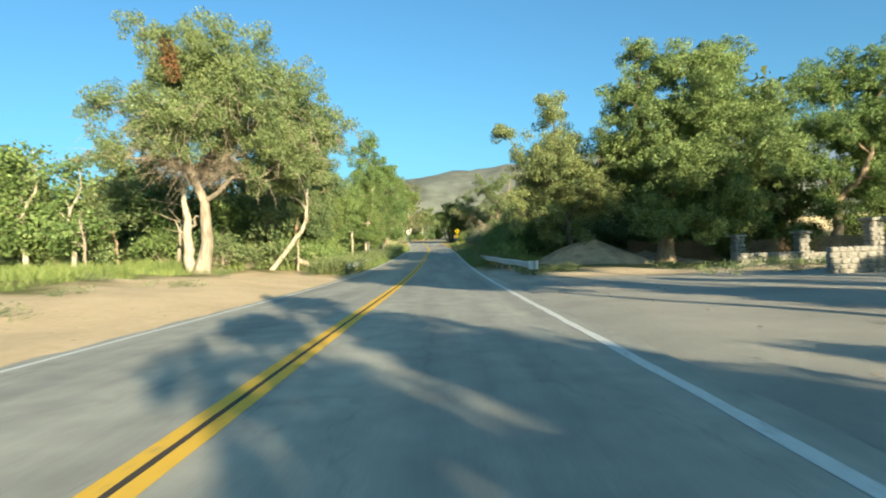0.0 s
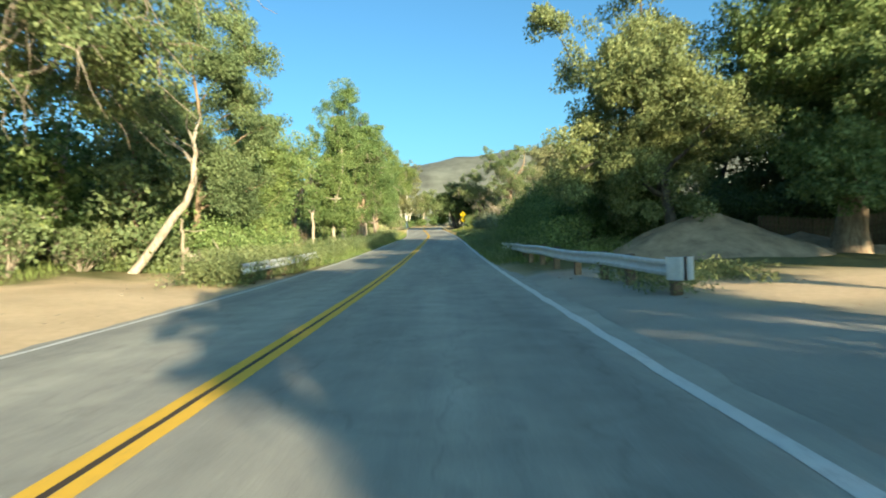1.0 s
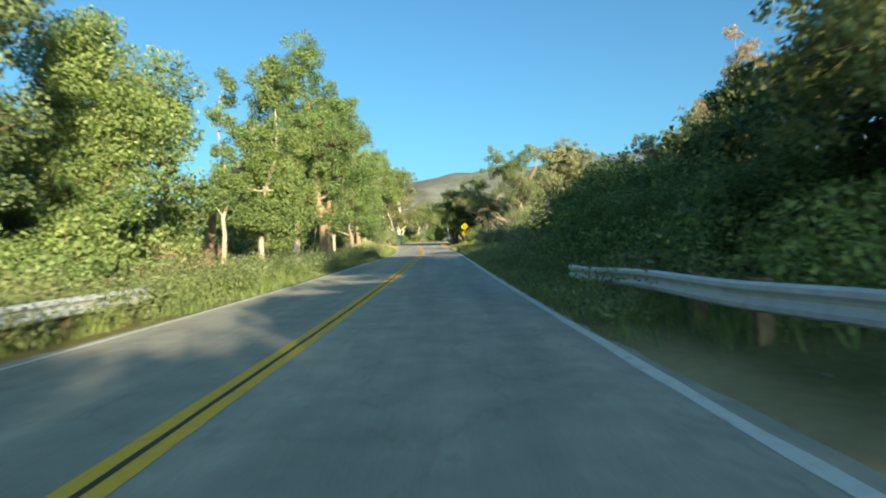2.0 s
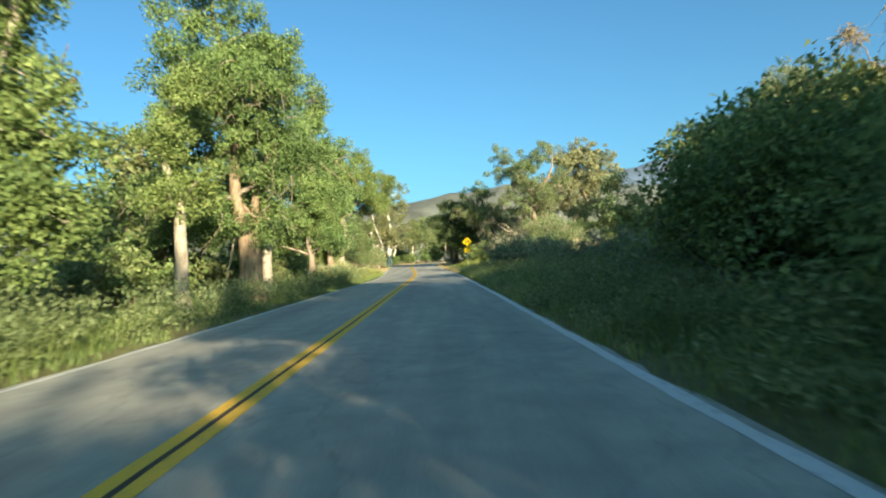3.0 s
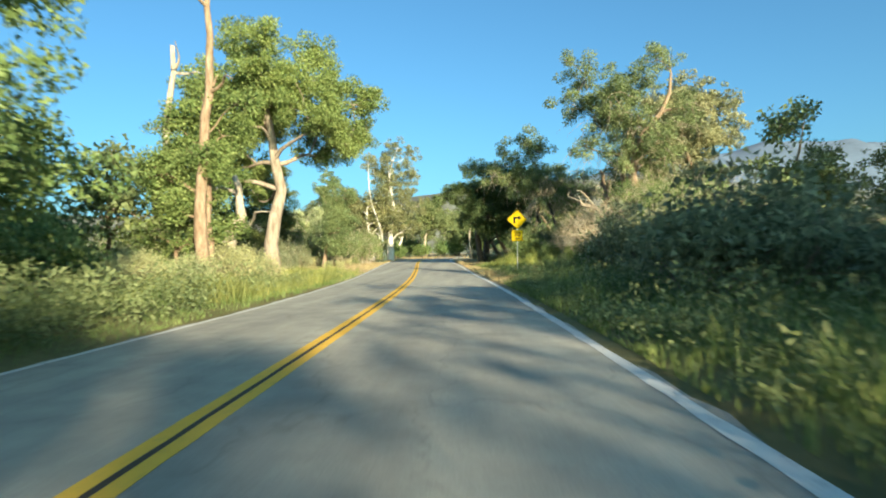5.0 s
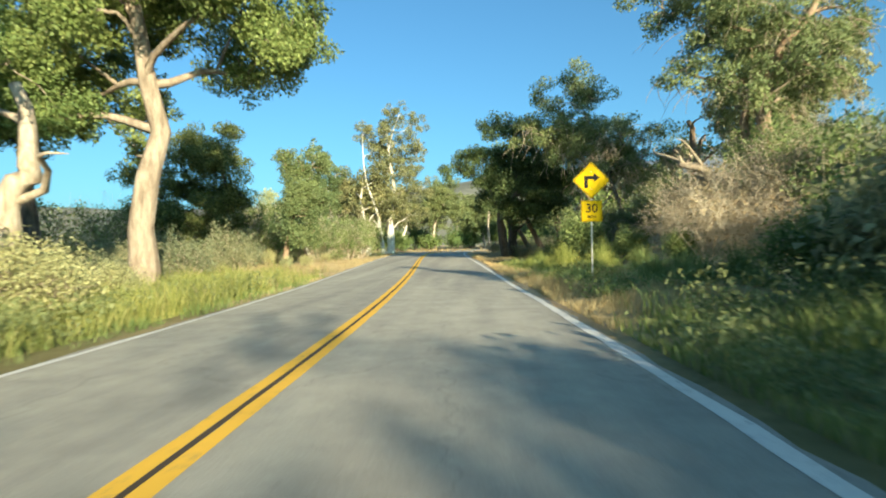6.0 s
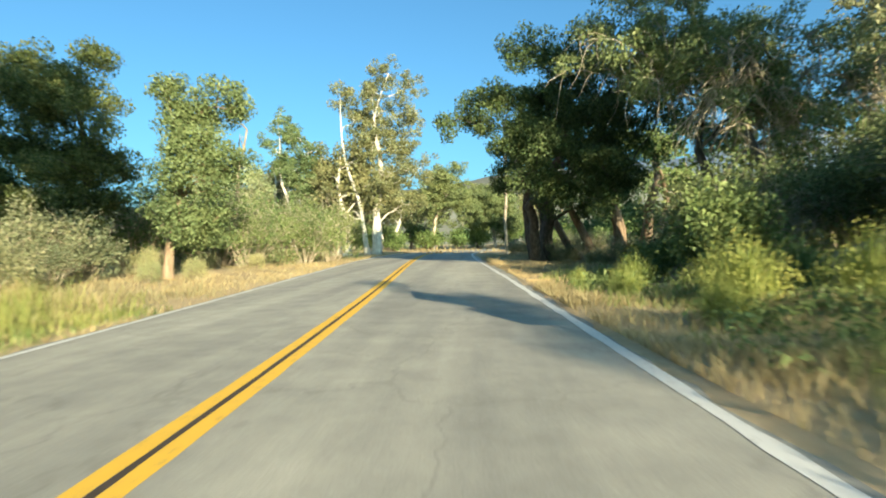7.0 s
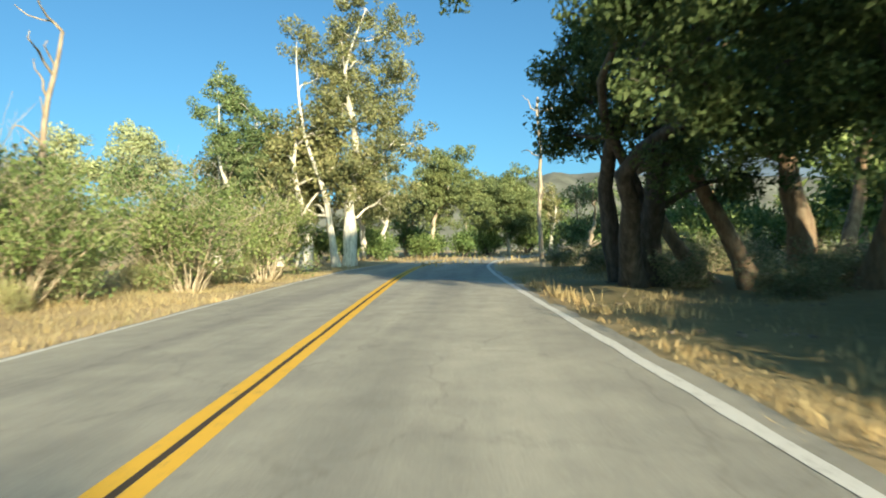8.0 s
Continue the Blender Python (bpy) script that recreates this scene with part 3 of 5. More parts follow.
def strewn(n, y0, y1, s0, s1, seed, clumps=0, tight=0.35):
    """Random places beside the road: between two stretches and two side distances, even or in clumps."""
    rng = np.random.RandomState(seed)
    if clumps:
        cy, cs = rng.uniform(y0, y1, clumps), rng.uniform(s0, s1, clumps)
        k = rng.randint(0, clumps, n)
        y, s = cy[k] + rng.normal(size=n) * tight, cs[k] + rng.normal(size=n) * tight
        y, s = np.clip(y, y0 - 1, y1 + 1), np.clip(s, min(s0, s1), max(s0, s1))
    else:
        y, s = rng.uniform(y0, y1, n), rng.uniform(s0, s1, n)
    return np.stack([road_x(y) + s, y], -1)


def blade_mesh(name, n, height, spread_r, width, mat, seed, lean=0.5):
    """A tuft of blades that rise from one root and bend outwards."""
    rs = np.random.RandomState(seed)
    a = rs.uniform(0, 2 * math.pi, n)
    h = height * rs.uniform(0.45, 1.0, n)
    out = np.stack([np.cos(a), np.sin(a), 0 * a], -1)
    frac = np.sqrt(rs.rand(n))
    root = out * (spread_r * frac)[:, None] * 0.6
    h = h * (1.2 - 0.65 * frac)
    w = np.stack([-np.sin(a), np.cos(a), 0 * a], -1) * (width * rs.uniform(0.6, 1.3, n))[:, None]
    up = np.array([0, 0, 1.0])
    mid = root + up * (h * 0.55)[:, None] + out * (h * lean * 0.25 * rs.rand(n))[:, None]
    tip = root + up * h[:, None] + out * (h * lean * rs.rand(n))[:, None]
    co = np.stack([root - w, root + w, mid + w * 0.8, mid - w * 0.8, tip], 1).reshape(-1, 3)
    faces = []
    for i in range(0, 5 * n, 5):
        faces += [(i, i + 1, i + 2, i + 3), (i + 3, i + 2, i + 4)]
    me = bpy.data.meshes.new(name)
    me.from_pydata(co.tolist(), [], faces)
    me.materials.append(mat)
    return me


def tuft(name, leaf, label, seed, n=420, height=1.0, wide=0.5, width=0.012, flower=None):
    """A broom-like weed: a sheaf of stalks with small leaves along them."""
    top = tagged(new(name), label, "weed")
    part("stalk_sheaf", blade_mesh("stalk_sheaf", n, height, wide, width, leaf, seed), leaf, top)["kind"] = "stuff"
    rs = np.random.RandomState(seed + 1)
    a, f = rs.uniform(0, 2 * math.pi, n * 5), rs.uniform(0.25, 1.0, n * 5)
    frac = np.sqrt(rs.rand(n * 5))
    rr = wide * (0.5 + 0.7 * f) * frac
    f = f * (1.2 - 0.65 * frac)
    c = np.stack([np.cos(a) * rr, np.sin(a) * rr, height * f * rs.uniform(0.7, 1.0, n * 5)], -1)
    part("foliage", leaf_mesh("foliage", c, 0.05, flower or leaf, rs, -1.1, 0.26), flower or leaf, top)
    return top


# ---- the trees that stand along the road: base x, y and lobes of the crown (x, height, radius) ----
CROWNS = {
    "t1": (-13.6, 33.1, [(-3.0, 14.0, 1.2), (-0.5, 12.4, 2.2), (2.4, 12.3, 2.4), (4.9, 11.2, 2.1), (6.7, 9.3, 1.9), (-3.4, 9.3, 2.2), (-5.6, 10.0, 1.6), (-0.6, 9.5, 2.2), (2.3, 8.5, 2.5), (4.8, 7.4, 1.9), (0.8, 10.7, 2.2), (3.6, 9.7, 2.2), (-1.9, 8.3, 1.9), (6.2, 6.0, 1.2), (-4.7, 7.4, 1.6), (6.7, 7.5, 1.6)]),
    "t2": (-11.5, 46.0, [(1.2, 9.5, 1.3), (2.2, 7.8, 1.2), (-0.3, 6.1, 1.6), (1.5, 5.2, 1.6), (-2.5, 4.1, 1.6), (2.2, 3.6, 1.3), (-0.7, 2.7, 1.3), (3.2, 6.5, 1.1), (-1.0, 8.0, 1.6), (1.8, 11.0, 1.6), (2.8, 9.7, 1.2), (0.5, 12.1, 1.6)]),
    "t2b": (-10.8, 52.0, [(1.2, 6.9, 1.4), (1.8, 4.9, 1.6), (0.2, 5.3, 1.9), (2.5, 6.2, 1.1), (0.7, 3.0, 1.6), (-0.4, 7.3, 1.4)]),
    "ta": (-9.2, 59.5, [(0.3, 8.7, 0.4), (-0.0, 7.1, 0.5), (0.3, 5.4, 0.6), (0.4, 4.3, 0.6), (0.0, 3.5, 0.6)]),
    "tb": (-7.9, 60.5, [(0.7, 9.1, 1.0), (0.4, 7.6, 0.9), (-0.3, 6.8, 0.8), (0.8, 6.2, 0.9), (0.4, 5.2, 1.1), (-0.5, 4.3, 1.0), (0.9, 3.9, 1.1), (-0.2, 2.7, 1.2), (1.2, 2.5, 1.1)]),
    "tc": (-8.6, 75.8, [(-0.4, 15.2, 1.3), (-1.8, 12.6, 1.9), (0.8, 11.9, 1.4), (2.0, 11.1, 1.3), (-0.6, 9.7, 2.1), (1.9, 8.6, 1.6), (-2.3, 8.1, 1.9), (-0.1, 5.8, 2.2), (2.8, 6.3, 1.4), (-2.7, 4.6, 1.9), (1.1, 3.5, 1.3)]),
    "tcc": (-8.9, 71.0, [(-0.1, 6.5, 0.7), (-0.2, 5.4, 0.7), (-0.6, 4.1, 0.7), (0.8, 4.5, 0.5), (0.2, 8.0, 1.0), (1.3, 7.7, 0.7)]),
    "tbb": (-8.1, 77.8, [(1.1, 9.6, 1.1), (2.5, 9.2, 0.8), (0.0, 11.3, 1.3), (0.7, 7.9, 1.0), (-1.1, 8.6, 1.1), (-2.2, 9.5, 1.1)]),
    "t4": (-10.5, 84.0, [(-2.3, 7.5, 1.0), (-1.0, 8.0, 1.0), (0.2, 7.6, 0.9), (-1.6, 6.1, 1.0), (-0.0, 6.0, 1.0), (1.1, 6.4, 0.7), (-0.8, 4.4, 1.0), (0.6, 4.5, 0.9), (-2.4, 4.4, 1.0), (-2.8, 6.1, 1.0)]),
    "td": (-8.6, 89.0, [(0.7, 11.2, 1.2), (-0.3, 9.1, 1.8), (1.5, 8.4, 1.8), (-1.6, 7.1, 1.8), (0.8, 6.1, 2.0), (2.5, 5.7, 1.3), (-0.8, 4.4, 1.8), (1.8, 3.4, 1.3), (-2.3, 3.3, 1.2)]),
    "t13": (-14.5, 150.0, [(-4.5, 5.8, 0.9), (-2.9, 6.1, 1.0), (-1.4, 5.5, 0.9), (-3.7, 4.7, 1.2), (-2.0, 4.4, 1.2), (-5.2, 4.8, 0.9)]),
    "t5b": (-9.8, 104.0, [(-0.0, 7.2, 1.0), (-0.8, 5.4, 0.9), (-1.7, 6.6, 0.9), (-2.0, 4.6, 1.0), (0.3, 5.5, 0.7), (-1.2, 3.2, 0.9), (1.2, 7.2, 0.9)]),
    "t5c": (-11.8, 105.0, [(-0.8, 4.6, 0.9), (0.2, 3.3, 0.9), (-0.9, 2.3, 0.9), (1.0, 2.2, 0.8), (1.7, 3.8, 0.8), (-0.1, 5.7, 0.8), (2.2, 2.5, 0.6)]),
    "t6": (-11.1, 114.3, [(5.1, 9.7, 1.4), (6.1, 10.2, 1.0), (4.1, 8.0, 1.3), (2.6, 11.1, 1.9), (0.1, 11.1, 1.9), (-2.2, 11.2, 1.9), (-3.7, 9.5, 1.7), (-1.7, 7.9, 1.5), (4.1, 11.3, 1.4), (4.9, 7.3, 0.9), (3.2, 7.0, 0.7), (5.7, 8.3, 1.0), (-1.6, 6.6, 1.0), (-2.9, 7.0, 1.3), (1.3, 9.8, 1.5), (3.1, 9.3, 1.4), (-0.4, 9.4, 1.6), (-5.0, 7.3, 1.3), (-2.6, 5.4, 0.9), (-3.9, 5.6, 1.2), (2.3, 13.0, 1.6), (-0.6, 13.2, 1.6)]),
    "t6b": (-13.9, 114.2, [(-0.6, 6.6, 1.2), (0.8, 6.3, 1.0), (-1.8, 6.0, 1.1), (1.7, 5.6, 0.7), (-1.0, 7.8, 1.2)]),
    "t7": (-15.7, 133.0, [(-0.7, 9.0, 0.8), (-2.6, 7.1, 1.7), (-0.9, 6.7, 1.7), (-4.8, 7.2, 1.1), (-1.5, 4.4, 1.7), (-6.0, 5.8, 1.1), (-0.3, 4.9, 1.4), (-3.6, 5.4, 1.4), (-0.6, 2.6, 1.5), (-2.6, 2.8, 1.6), (-4.8, 3.0, 1.5), (-4.6, 4.8, 1.5), (-6.2, 3.8, 1.2), (-2.4, 8.3, 1.0)]),
    "t8": (-11.7, 131.0, [(1.8, 6.7, 0.7), (1.1, 6.0, 0.9), (2.1, 5.9, 0.8), (1.3, 4.8, 1.1), (1.6, 3.4, 1.1), (0.1, 6.8, 0.5), (0.4, 3.0, 1.1), (2.4, 3.8, 0.8), (1.2, 2.0, 0.9)]),
    "t9": (-9.6, 160.0, [(-2.7, 13.2, 1.5), (-0.3, 14.1, 1.3), (1.4, 15.0, 1.5), (3.0, 14.3, 1.3), (-1.7, 11.4, 1.6), (1.0, 12.0, 2.0), (3.3, 11.5, 1.3), (-0.4, 9.4, 2.0), (2.3, 9.2, 1.6), (-1.5, 6.7, 2.0), (1.6, 6.6, 2.0), (3.9, 7.2, 1.5), (-3.9, 6.1, 1.6), (0.2, 4.6, 1.6), (2.8, 4.2, 1.6), (-2.5, 3.7, 1.3)]),
    "t10": (-17.5, 163.0, [(-1.4, 12.3, 1.2), (-0.3, 11.1, 1.2), (-2.4, 10.1, 1.1), (1.6, 9.2, 1.2), (0.4, 7.7, 1.6), (-0.7, 8.5, 1.4), (1.1, 5.9, 1.8)]),
    "t11": (-6.5, 178.0, [(2.3, 8.2, 2.2), (3.7, 6.1, 2.0), (1.7, 4.7, 2.5), (0.8, 7.2, 2.0)]),
    "t12": (1.0, 186.0, [(0.7, 6.7, 2.6), (-0.5, 4.5, 2.9), (1.8, 3.8, 2.3), (-1.6, 6.2, 2.3)]),
    "r1": (9.3, 42.0, [(-4.8, 9.3, 1.1), (-1.3, 10.8, 1.4), (-1.0, 8.8, 2.0), (-2.4, 7.2, 2.0), (-0.0, 7.1, 2.2), (-2.1, 4.8, 2.4), (1.1, 5.5, 2.0), (-0.5, 3.1, 2.4), (-3.7, 3.6, 1.6)]),
    "r2": (15.2, 40.5, [(-1.8, 13.8, 1.6), (0.6, 13.3, 2.1), (2.9, 13.3, 1.9), (4.8, 13.2, 1.2), (-2.6, 10.7, 2.3), (0.1, 9.9, 2.7), (3.2, 10.2, 2.7), (6.3, 10.4, 2.3), (8.2, 10.8, 1.6), (-2.0, 6.8, 2.7), (1.1, 6.3, 2.7), (4.6, 6.6, 2.7), (7.7, 7.3, 2.3), (-3.5, 8.0, 1.7), (-0.9, 3.7, 2.3), (2.6, 3.2, 1.9), (6.1, 4.2, 2.3)]),
    "r3": (29.0, 44.0, [(-0.5, 12.7, 2.1), (2.0, 13.5, 2.1), (4.1, 13.8, 2.1), (-1.1, 9.8, 2.1), (2.3, 9.2, 2.5), (4.9, 10.0, 2.9), (3.9, 5.8, 2.5), (-0.7, 6.4, 2.1), (0.4, 3.4, 1.7), (7.1, 12.5, 2.9), (7.3, 7.8, 2.9)]),
    "r4": (15.9, 66.7, [(1.1, 9.3, 1.4), (0.1, 8.4, 1.2), (2.0, 7.9, 1.6), (1.1, 6.5, 1.4), (-0.7, 7.0, 0.9), (2.5, 5.8, 1.6), (3.6, 8.7, 1.8)]),
    "r4b": (31.0, 100.5, [(-2.0, 14.0, 1.8), (0.4, 15.0, 1.9), (2.4, 13.8, 2.0), (-0.8, 11.8, 2.1), (1.6, 11.6, 2.1), (-2.8, 10.8, 1.5), (0.2, 9.2, 1.8), (-2.2, 8.6, 1.7), (2.4, 9.4, 1.9)]),
    "r4d": (21.5, 76.0, [(-1.2, 12.2, 0.9), (-0.4, 13.7, 1.0), (0.8, 12.7, 1.1), (-3.0, 9.9, 0.5), (-0.6, 15.0, 0.7)]),
    "r5": (32.0, 106.0, [(-0.2, 13.1, 2.7), (2.9, 13.6, 2.7), (5.1, 11.0, 2.4), (1.4, 10.0, 3.0), (-1.7, 9.5, 2.1)]),
    "r5b": (36.0, 112.0, [(-9.3, 12.5, 1.8), (-5.2, 12.8, 2.6), (-1.5, 14.6, 2.8), (2.2, 15.4, 3.1), (-2.3, 10.5, 3.1), (2.2, 10.2, 3.6), (-7.5, 10.3, 2.3), (6.0, 12.6, 3.6)]),
    "r6": (11.5, 121.0, [(-4.3, 14.0, 0.9), (-3.1, 12.4, 1.5), (-0.7, 12.4, 1.7), (1.5, 13.5, 1.5), (2.7, 14.1, 0.9), (-1.9, 10.2, 1.5), (-0.1, 9.9, 1.5), (-4.3, 11.5, 1.2), (1.9, 8.3, 1.5), (0.1, 8.0, 1.5), (2.8, 7.7, 0.9), (-3.2, 8.2, 1.4), (-1.2, 7.4, 1.3), (3.4, 10.4, 1.4)]),
    "r6b": (22.0, 140.0, [(-3.0, 15.0, 2.2), (0.0, 15.8, 2.4), (3.0, 14.8, 2.4), (-1.5, 12.0, 2.6), (2.0, 11.6, 2.6), (-4.0, 10.4, 2.2), (4.6, 12.0, 2.0), (-2.6, 8.0, 2.2), (0.8, 8.2, 2.4)]),
    "r7": (6.8, 131.0, [(-1.4, 10.3, 1.4), (-2.6, 9.1, 1.4), (-0.2, 9.4, 1.4), (-1.5, 7.0, 2.0), (0.5, 7.0, 1.8), (-3.1, 7.5, 1.6), (1.7, 5.3, 2.0)]),
    "r8": (2.6, 135.0, [(-1.8, 8.2, 1.1), (-0.2, 8.4, 1.1), (1.1, 7.9, 1.1), (-2.3, 6.4, 1.1), (-0.5, 6.4, 1.6), (1.3, 5.8, 1.4), (2.7, 6.9, 1.4), (3.3, 5.1, 1.4), (-1.2, 4.6, 1.1), (0.8, 4.0, 1.3), (-4.1, 5.9, 0.8), (-3.4, 6.5, 0.8), (-4.8, 5.6, 0.6), (2.6, 3.5, 1.1), (-2.1, 5.0, 0.9), (-0.1, 3.2, 1.0), (1.6, 2.8, 1.0), (-1.5, 3.5, 0.8)]),
    "r9": (6.0, 141.0, [(-4.7, 7.6, 1.3), (-2.8, 6.6, 1.3), (-1.0, 6.2, 1.4), (0.6, 5.6, 1.3), (2.0, 5.2, 1.4), (-3.5, 5.3, 1.0), (-1.7, 5.1, 1.0)]),
    "r10": (8.0, 130.0, [(-1.8, 7.4, 1.3), (-0.1, 7.0, 1.3), (1.6, 7.3, 1.4), (2.9, 6.1, 1.3), (-1.0, 5.8, 1.1), (0.7, 5.4, 1.1)]),
}


# foliage of the spreading oak round its own trunks: x, y, height, radius
R8_INNER = [(-2.2, 0, 6.0, 0.8), (-2.1, 0.4, 4.8, 0.8), (-1.4, -0.5, 5.4, 0.9), (-1.9, 0.3, 7.0, 1.0), (-0.6, 0.8, 4.9, 0.8), (0.6, 0.3, 5.4, 0.9), (1.5, -0.3, 6.2, 1.0), (-0.7, 0, 6.4, 1.1), (-2.3, 0.2, 4.1, 0.5), (0.2, -0.6, 6.7, 1.1), (-1.2, 0.9, 4.1, 0.6)]


def grown(key, leaf, bark, label, name="tree", **more):
    x, y, lobes = CROWNS[key]
    more["size"] = more["size"] * 0.76
    y = y - more.get("shift", 0.0)
    return tree(name, x, y, lobes, leaf, bark, label, sum(map(ord, key)) * 7, level=True, **more)


grown("t1", LEAF_WILLOW, BARK_MID, "large willow with pale forked trunk and drooping grey twigs", r=0.42, size=0.18, fork=0.3, density=0.9, sparse=0.12, droop=0.5, twig=TWIG_GREY, dead=650)
grown("t2", LEAF_OLIVE, BARK_TAN, "olive green roadside tree with dense crown", r=0.2, size=0.174)
grown("t2b", LEAF_BRIGHT, BARK_TAN, "light green roadside tree in the sun", r=0.16, size=0.157)
grown("ta", LEAF_GREEN, BARK_PALE, "slender white-barked poplar with tufts of leaves", r=0.13, size=0.16, clump=0.3, depth=0.8)
grown("tb", LEAF_GREEN, BARK_PALE, "slender pale-barked tree with stacked leaf tufts", r=0.16, size=0.17, clump=0.4, depth=0.8)
grown("tc", LEAF_GREEN, BARK_TAN, "tall cottonwood with brown trunk and full crown", r=0.36, size=0.191, fork=0.4, sparse=0.12, twig=TWIG_GREY, dead=200)
grown("tcc", LEAF_GREEN, BARK_PALE, "tall cottonwood with white mottled trunk", r=0.27, size=0.174, fork=0.5)
grown("tbb", LEAF_GREEN, BARK_PALE, "tall cottonwood with straight pale trunk", r=0.24, size=0.174, fork=0.78)
grown("t4", LEAF_BRIGHT, BARK_TAN, "leafy bright green tree behind the verge", r=0.22, size=0.191)
grown("td", LEAF_BRIGHT, BARK_MID, "full round cottonwood in bright green leaf", r=0.26, size=0.191, fork=0.25)
grown("t13", LEAF_SAGE, BARK_PALE, "pale grey-green tree above the scrub", r=0.16, size=0.2, sparse=0.2, twig=TWIG_GREY)
grown("t5b", LEAF_GREEN, BARK_TAN, "tall tree with bare tan trunk", r=0.2, size=0.174, fork=0.5)
grown("t5c", LEAF_GREEN, BARK_TAN, "leafy young tree beneath the cottonwoods", r=0.12, size=0.18, bottom=0.2)
grown("t6", LEAF_GREEN, BARK_MID, "great spreading cottonwood with thick pale trunk", r=0.5, size=0.191, fork=0.4, density=1.1, lean=0.14)
grown("t6b", LEAF_GREEN, BARK_DARK, "leaning tree with dark trunk beside the cottonwood", r=0.3, size=0.191, fork=0.55, lean=-0.12)
grown("t7", LEAF_OAK, BARK_DARK, "dark shaded tree with dense crown", r=0.25, size=0.191)
grown("t8", LEAF_WILLOW, BARK_TAN, "grey-green tree in dry grass", r=0.2, size=0.174)
grown("t9", LEAF_SYCAMORE, BARK_WHITE, "tall open sycamore with white limbs", r=0.4, size=0.25, sparse=0.42, density=0.85, fork=0.25, stems=3, clump=0.48)
grown("t10", LEAF_WILLOW, BARK_WHITE, "leaning sycamore with white trunk", r=0.25, size=0.26, sparse=0.2)
grown("t11", LEAF_OLIVE, BARK_PALE, "light green tree at the bend with white trunk", r=0.3, size=0.28)
grown("t12", LEAF_OLIVE, BARK_PALE, "light green tree beyond the bend", r=0.25, size=0.28)
grown("r1", LEAF_OLIVE, BARK_DARK, "willow with side bough reaching to the road", r=0.3, size=0.191)
grown("r2", LEAF_OLIVE_GREEN, BARK_TAN, "huge cottonwood with billowing green crown", r=0.6, size=0.221, density=1.1)
grown("r3", LEAF_GREEN, BARK_TAN, "large cottonwood behind the stone wall", r=0.45, size=0.221)
grown("r4", LEAF_OAK, BARK_DARK, "dark tall tree above the thicket", r=0.3, size=0.22)
grown("r4b", LEAF_GREYBRUSH, BARK_TAN, "sunlit pale dusty tree standing above the thicket", r=0.3, size=0.28, sparse=0.12)
grown("r4d", LEAF_DRY, BARK_TAN, "half-dead tree with dry tan leaves and bare limbs", r=0.2, size=0.2, sparse=0.55, twig=WOOD_DEAD, dead=320, fork=0.5)
grown("r5", LEAF_OLIVE, BARK_PALE, "pale dusty green tree behind the thicket", r=0.3, size=0.34)
grown("r5b", LEAF_WILLOW, BARK_DARK, "broad tree with open crown on the slope", r=0.4, size=0.3, sparse=0.32)
grown("r6", LEAF_OLIVE, BARK_TAN, "tall half-dead cottonwood with bare upper limbs", r=0.42, size=0.19, sparse=0.42, twig=WOOD_DEAD, dead=300, stems=2)
grown("r6b", LEAF_GREYBRUSH, BARK_TAN, "tall pale grey-green tree beyond the bank", r=0.4, size=0.36, sparse=0.1, twig=TWIG_TAN)
grown("r7", LEAF_WILLOW, BARK_DARK, "dry grey-brown tree with bare twigs", r=0.25, size=0.18, sparse=0.5, twig=TWIG_TAN, dead=420)
grown("r8", LEAF_OAK, BARK_DARK, "dark spreading oak with several trunks over the road", r=0.4, size=0.191, stems=4, fork=0.32, density=1.0, shift=-7.0, inner=R8_INNER)
grown("r9", LEAF_BRIGHT, BARK_TAN, "shaded cottonwood with several thick trunks", r=0.38, size=0.191, stems=5, fork=0.42, apart=3.0, density=0.75, sparse=0.15)
grown("r10", LEAF_OLIVE, BARK_DARK, "dusty half-dead tree with bare grey twigs on the bank", r=0.25, size=0.16, sparse=0.55, density=0.8, twig=TWIG_TAN, dead=520)



def rust_patch():
    """A clump of dead red-brown leaves in the willow's crown."""
    rs = np.random.RandomState(77)
    x, y, lobes = CROWNS["t1"]
    willow = next(o for o in scene.objects if o.get("label", "").startswith("large willow"))
    for dx, dz, rr in ((0.35, 11.0, 0.55), (0.5, 10.2, 0.45), (0.2, 11.6, 0.4)):
        e = ball(rs, 260) * rr
        e[:, 2] *= 1.3
        part("dead_leaf_clump", leaf_mesh("dead_leaf_clump", e + np.array([dx, -3.9, dz]), 0.15, LEAF_RUST, rs, 0.5), LEAF_RUST, willow, "rust-brown dead leaf clump")["kind"] = "stuff"


rust_patch()


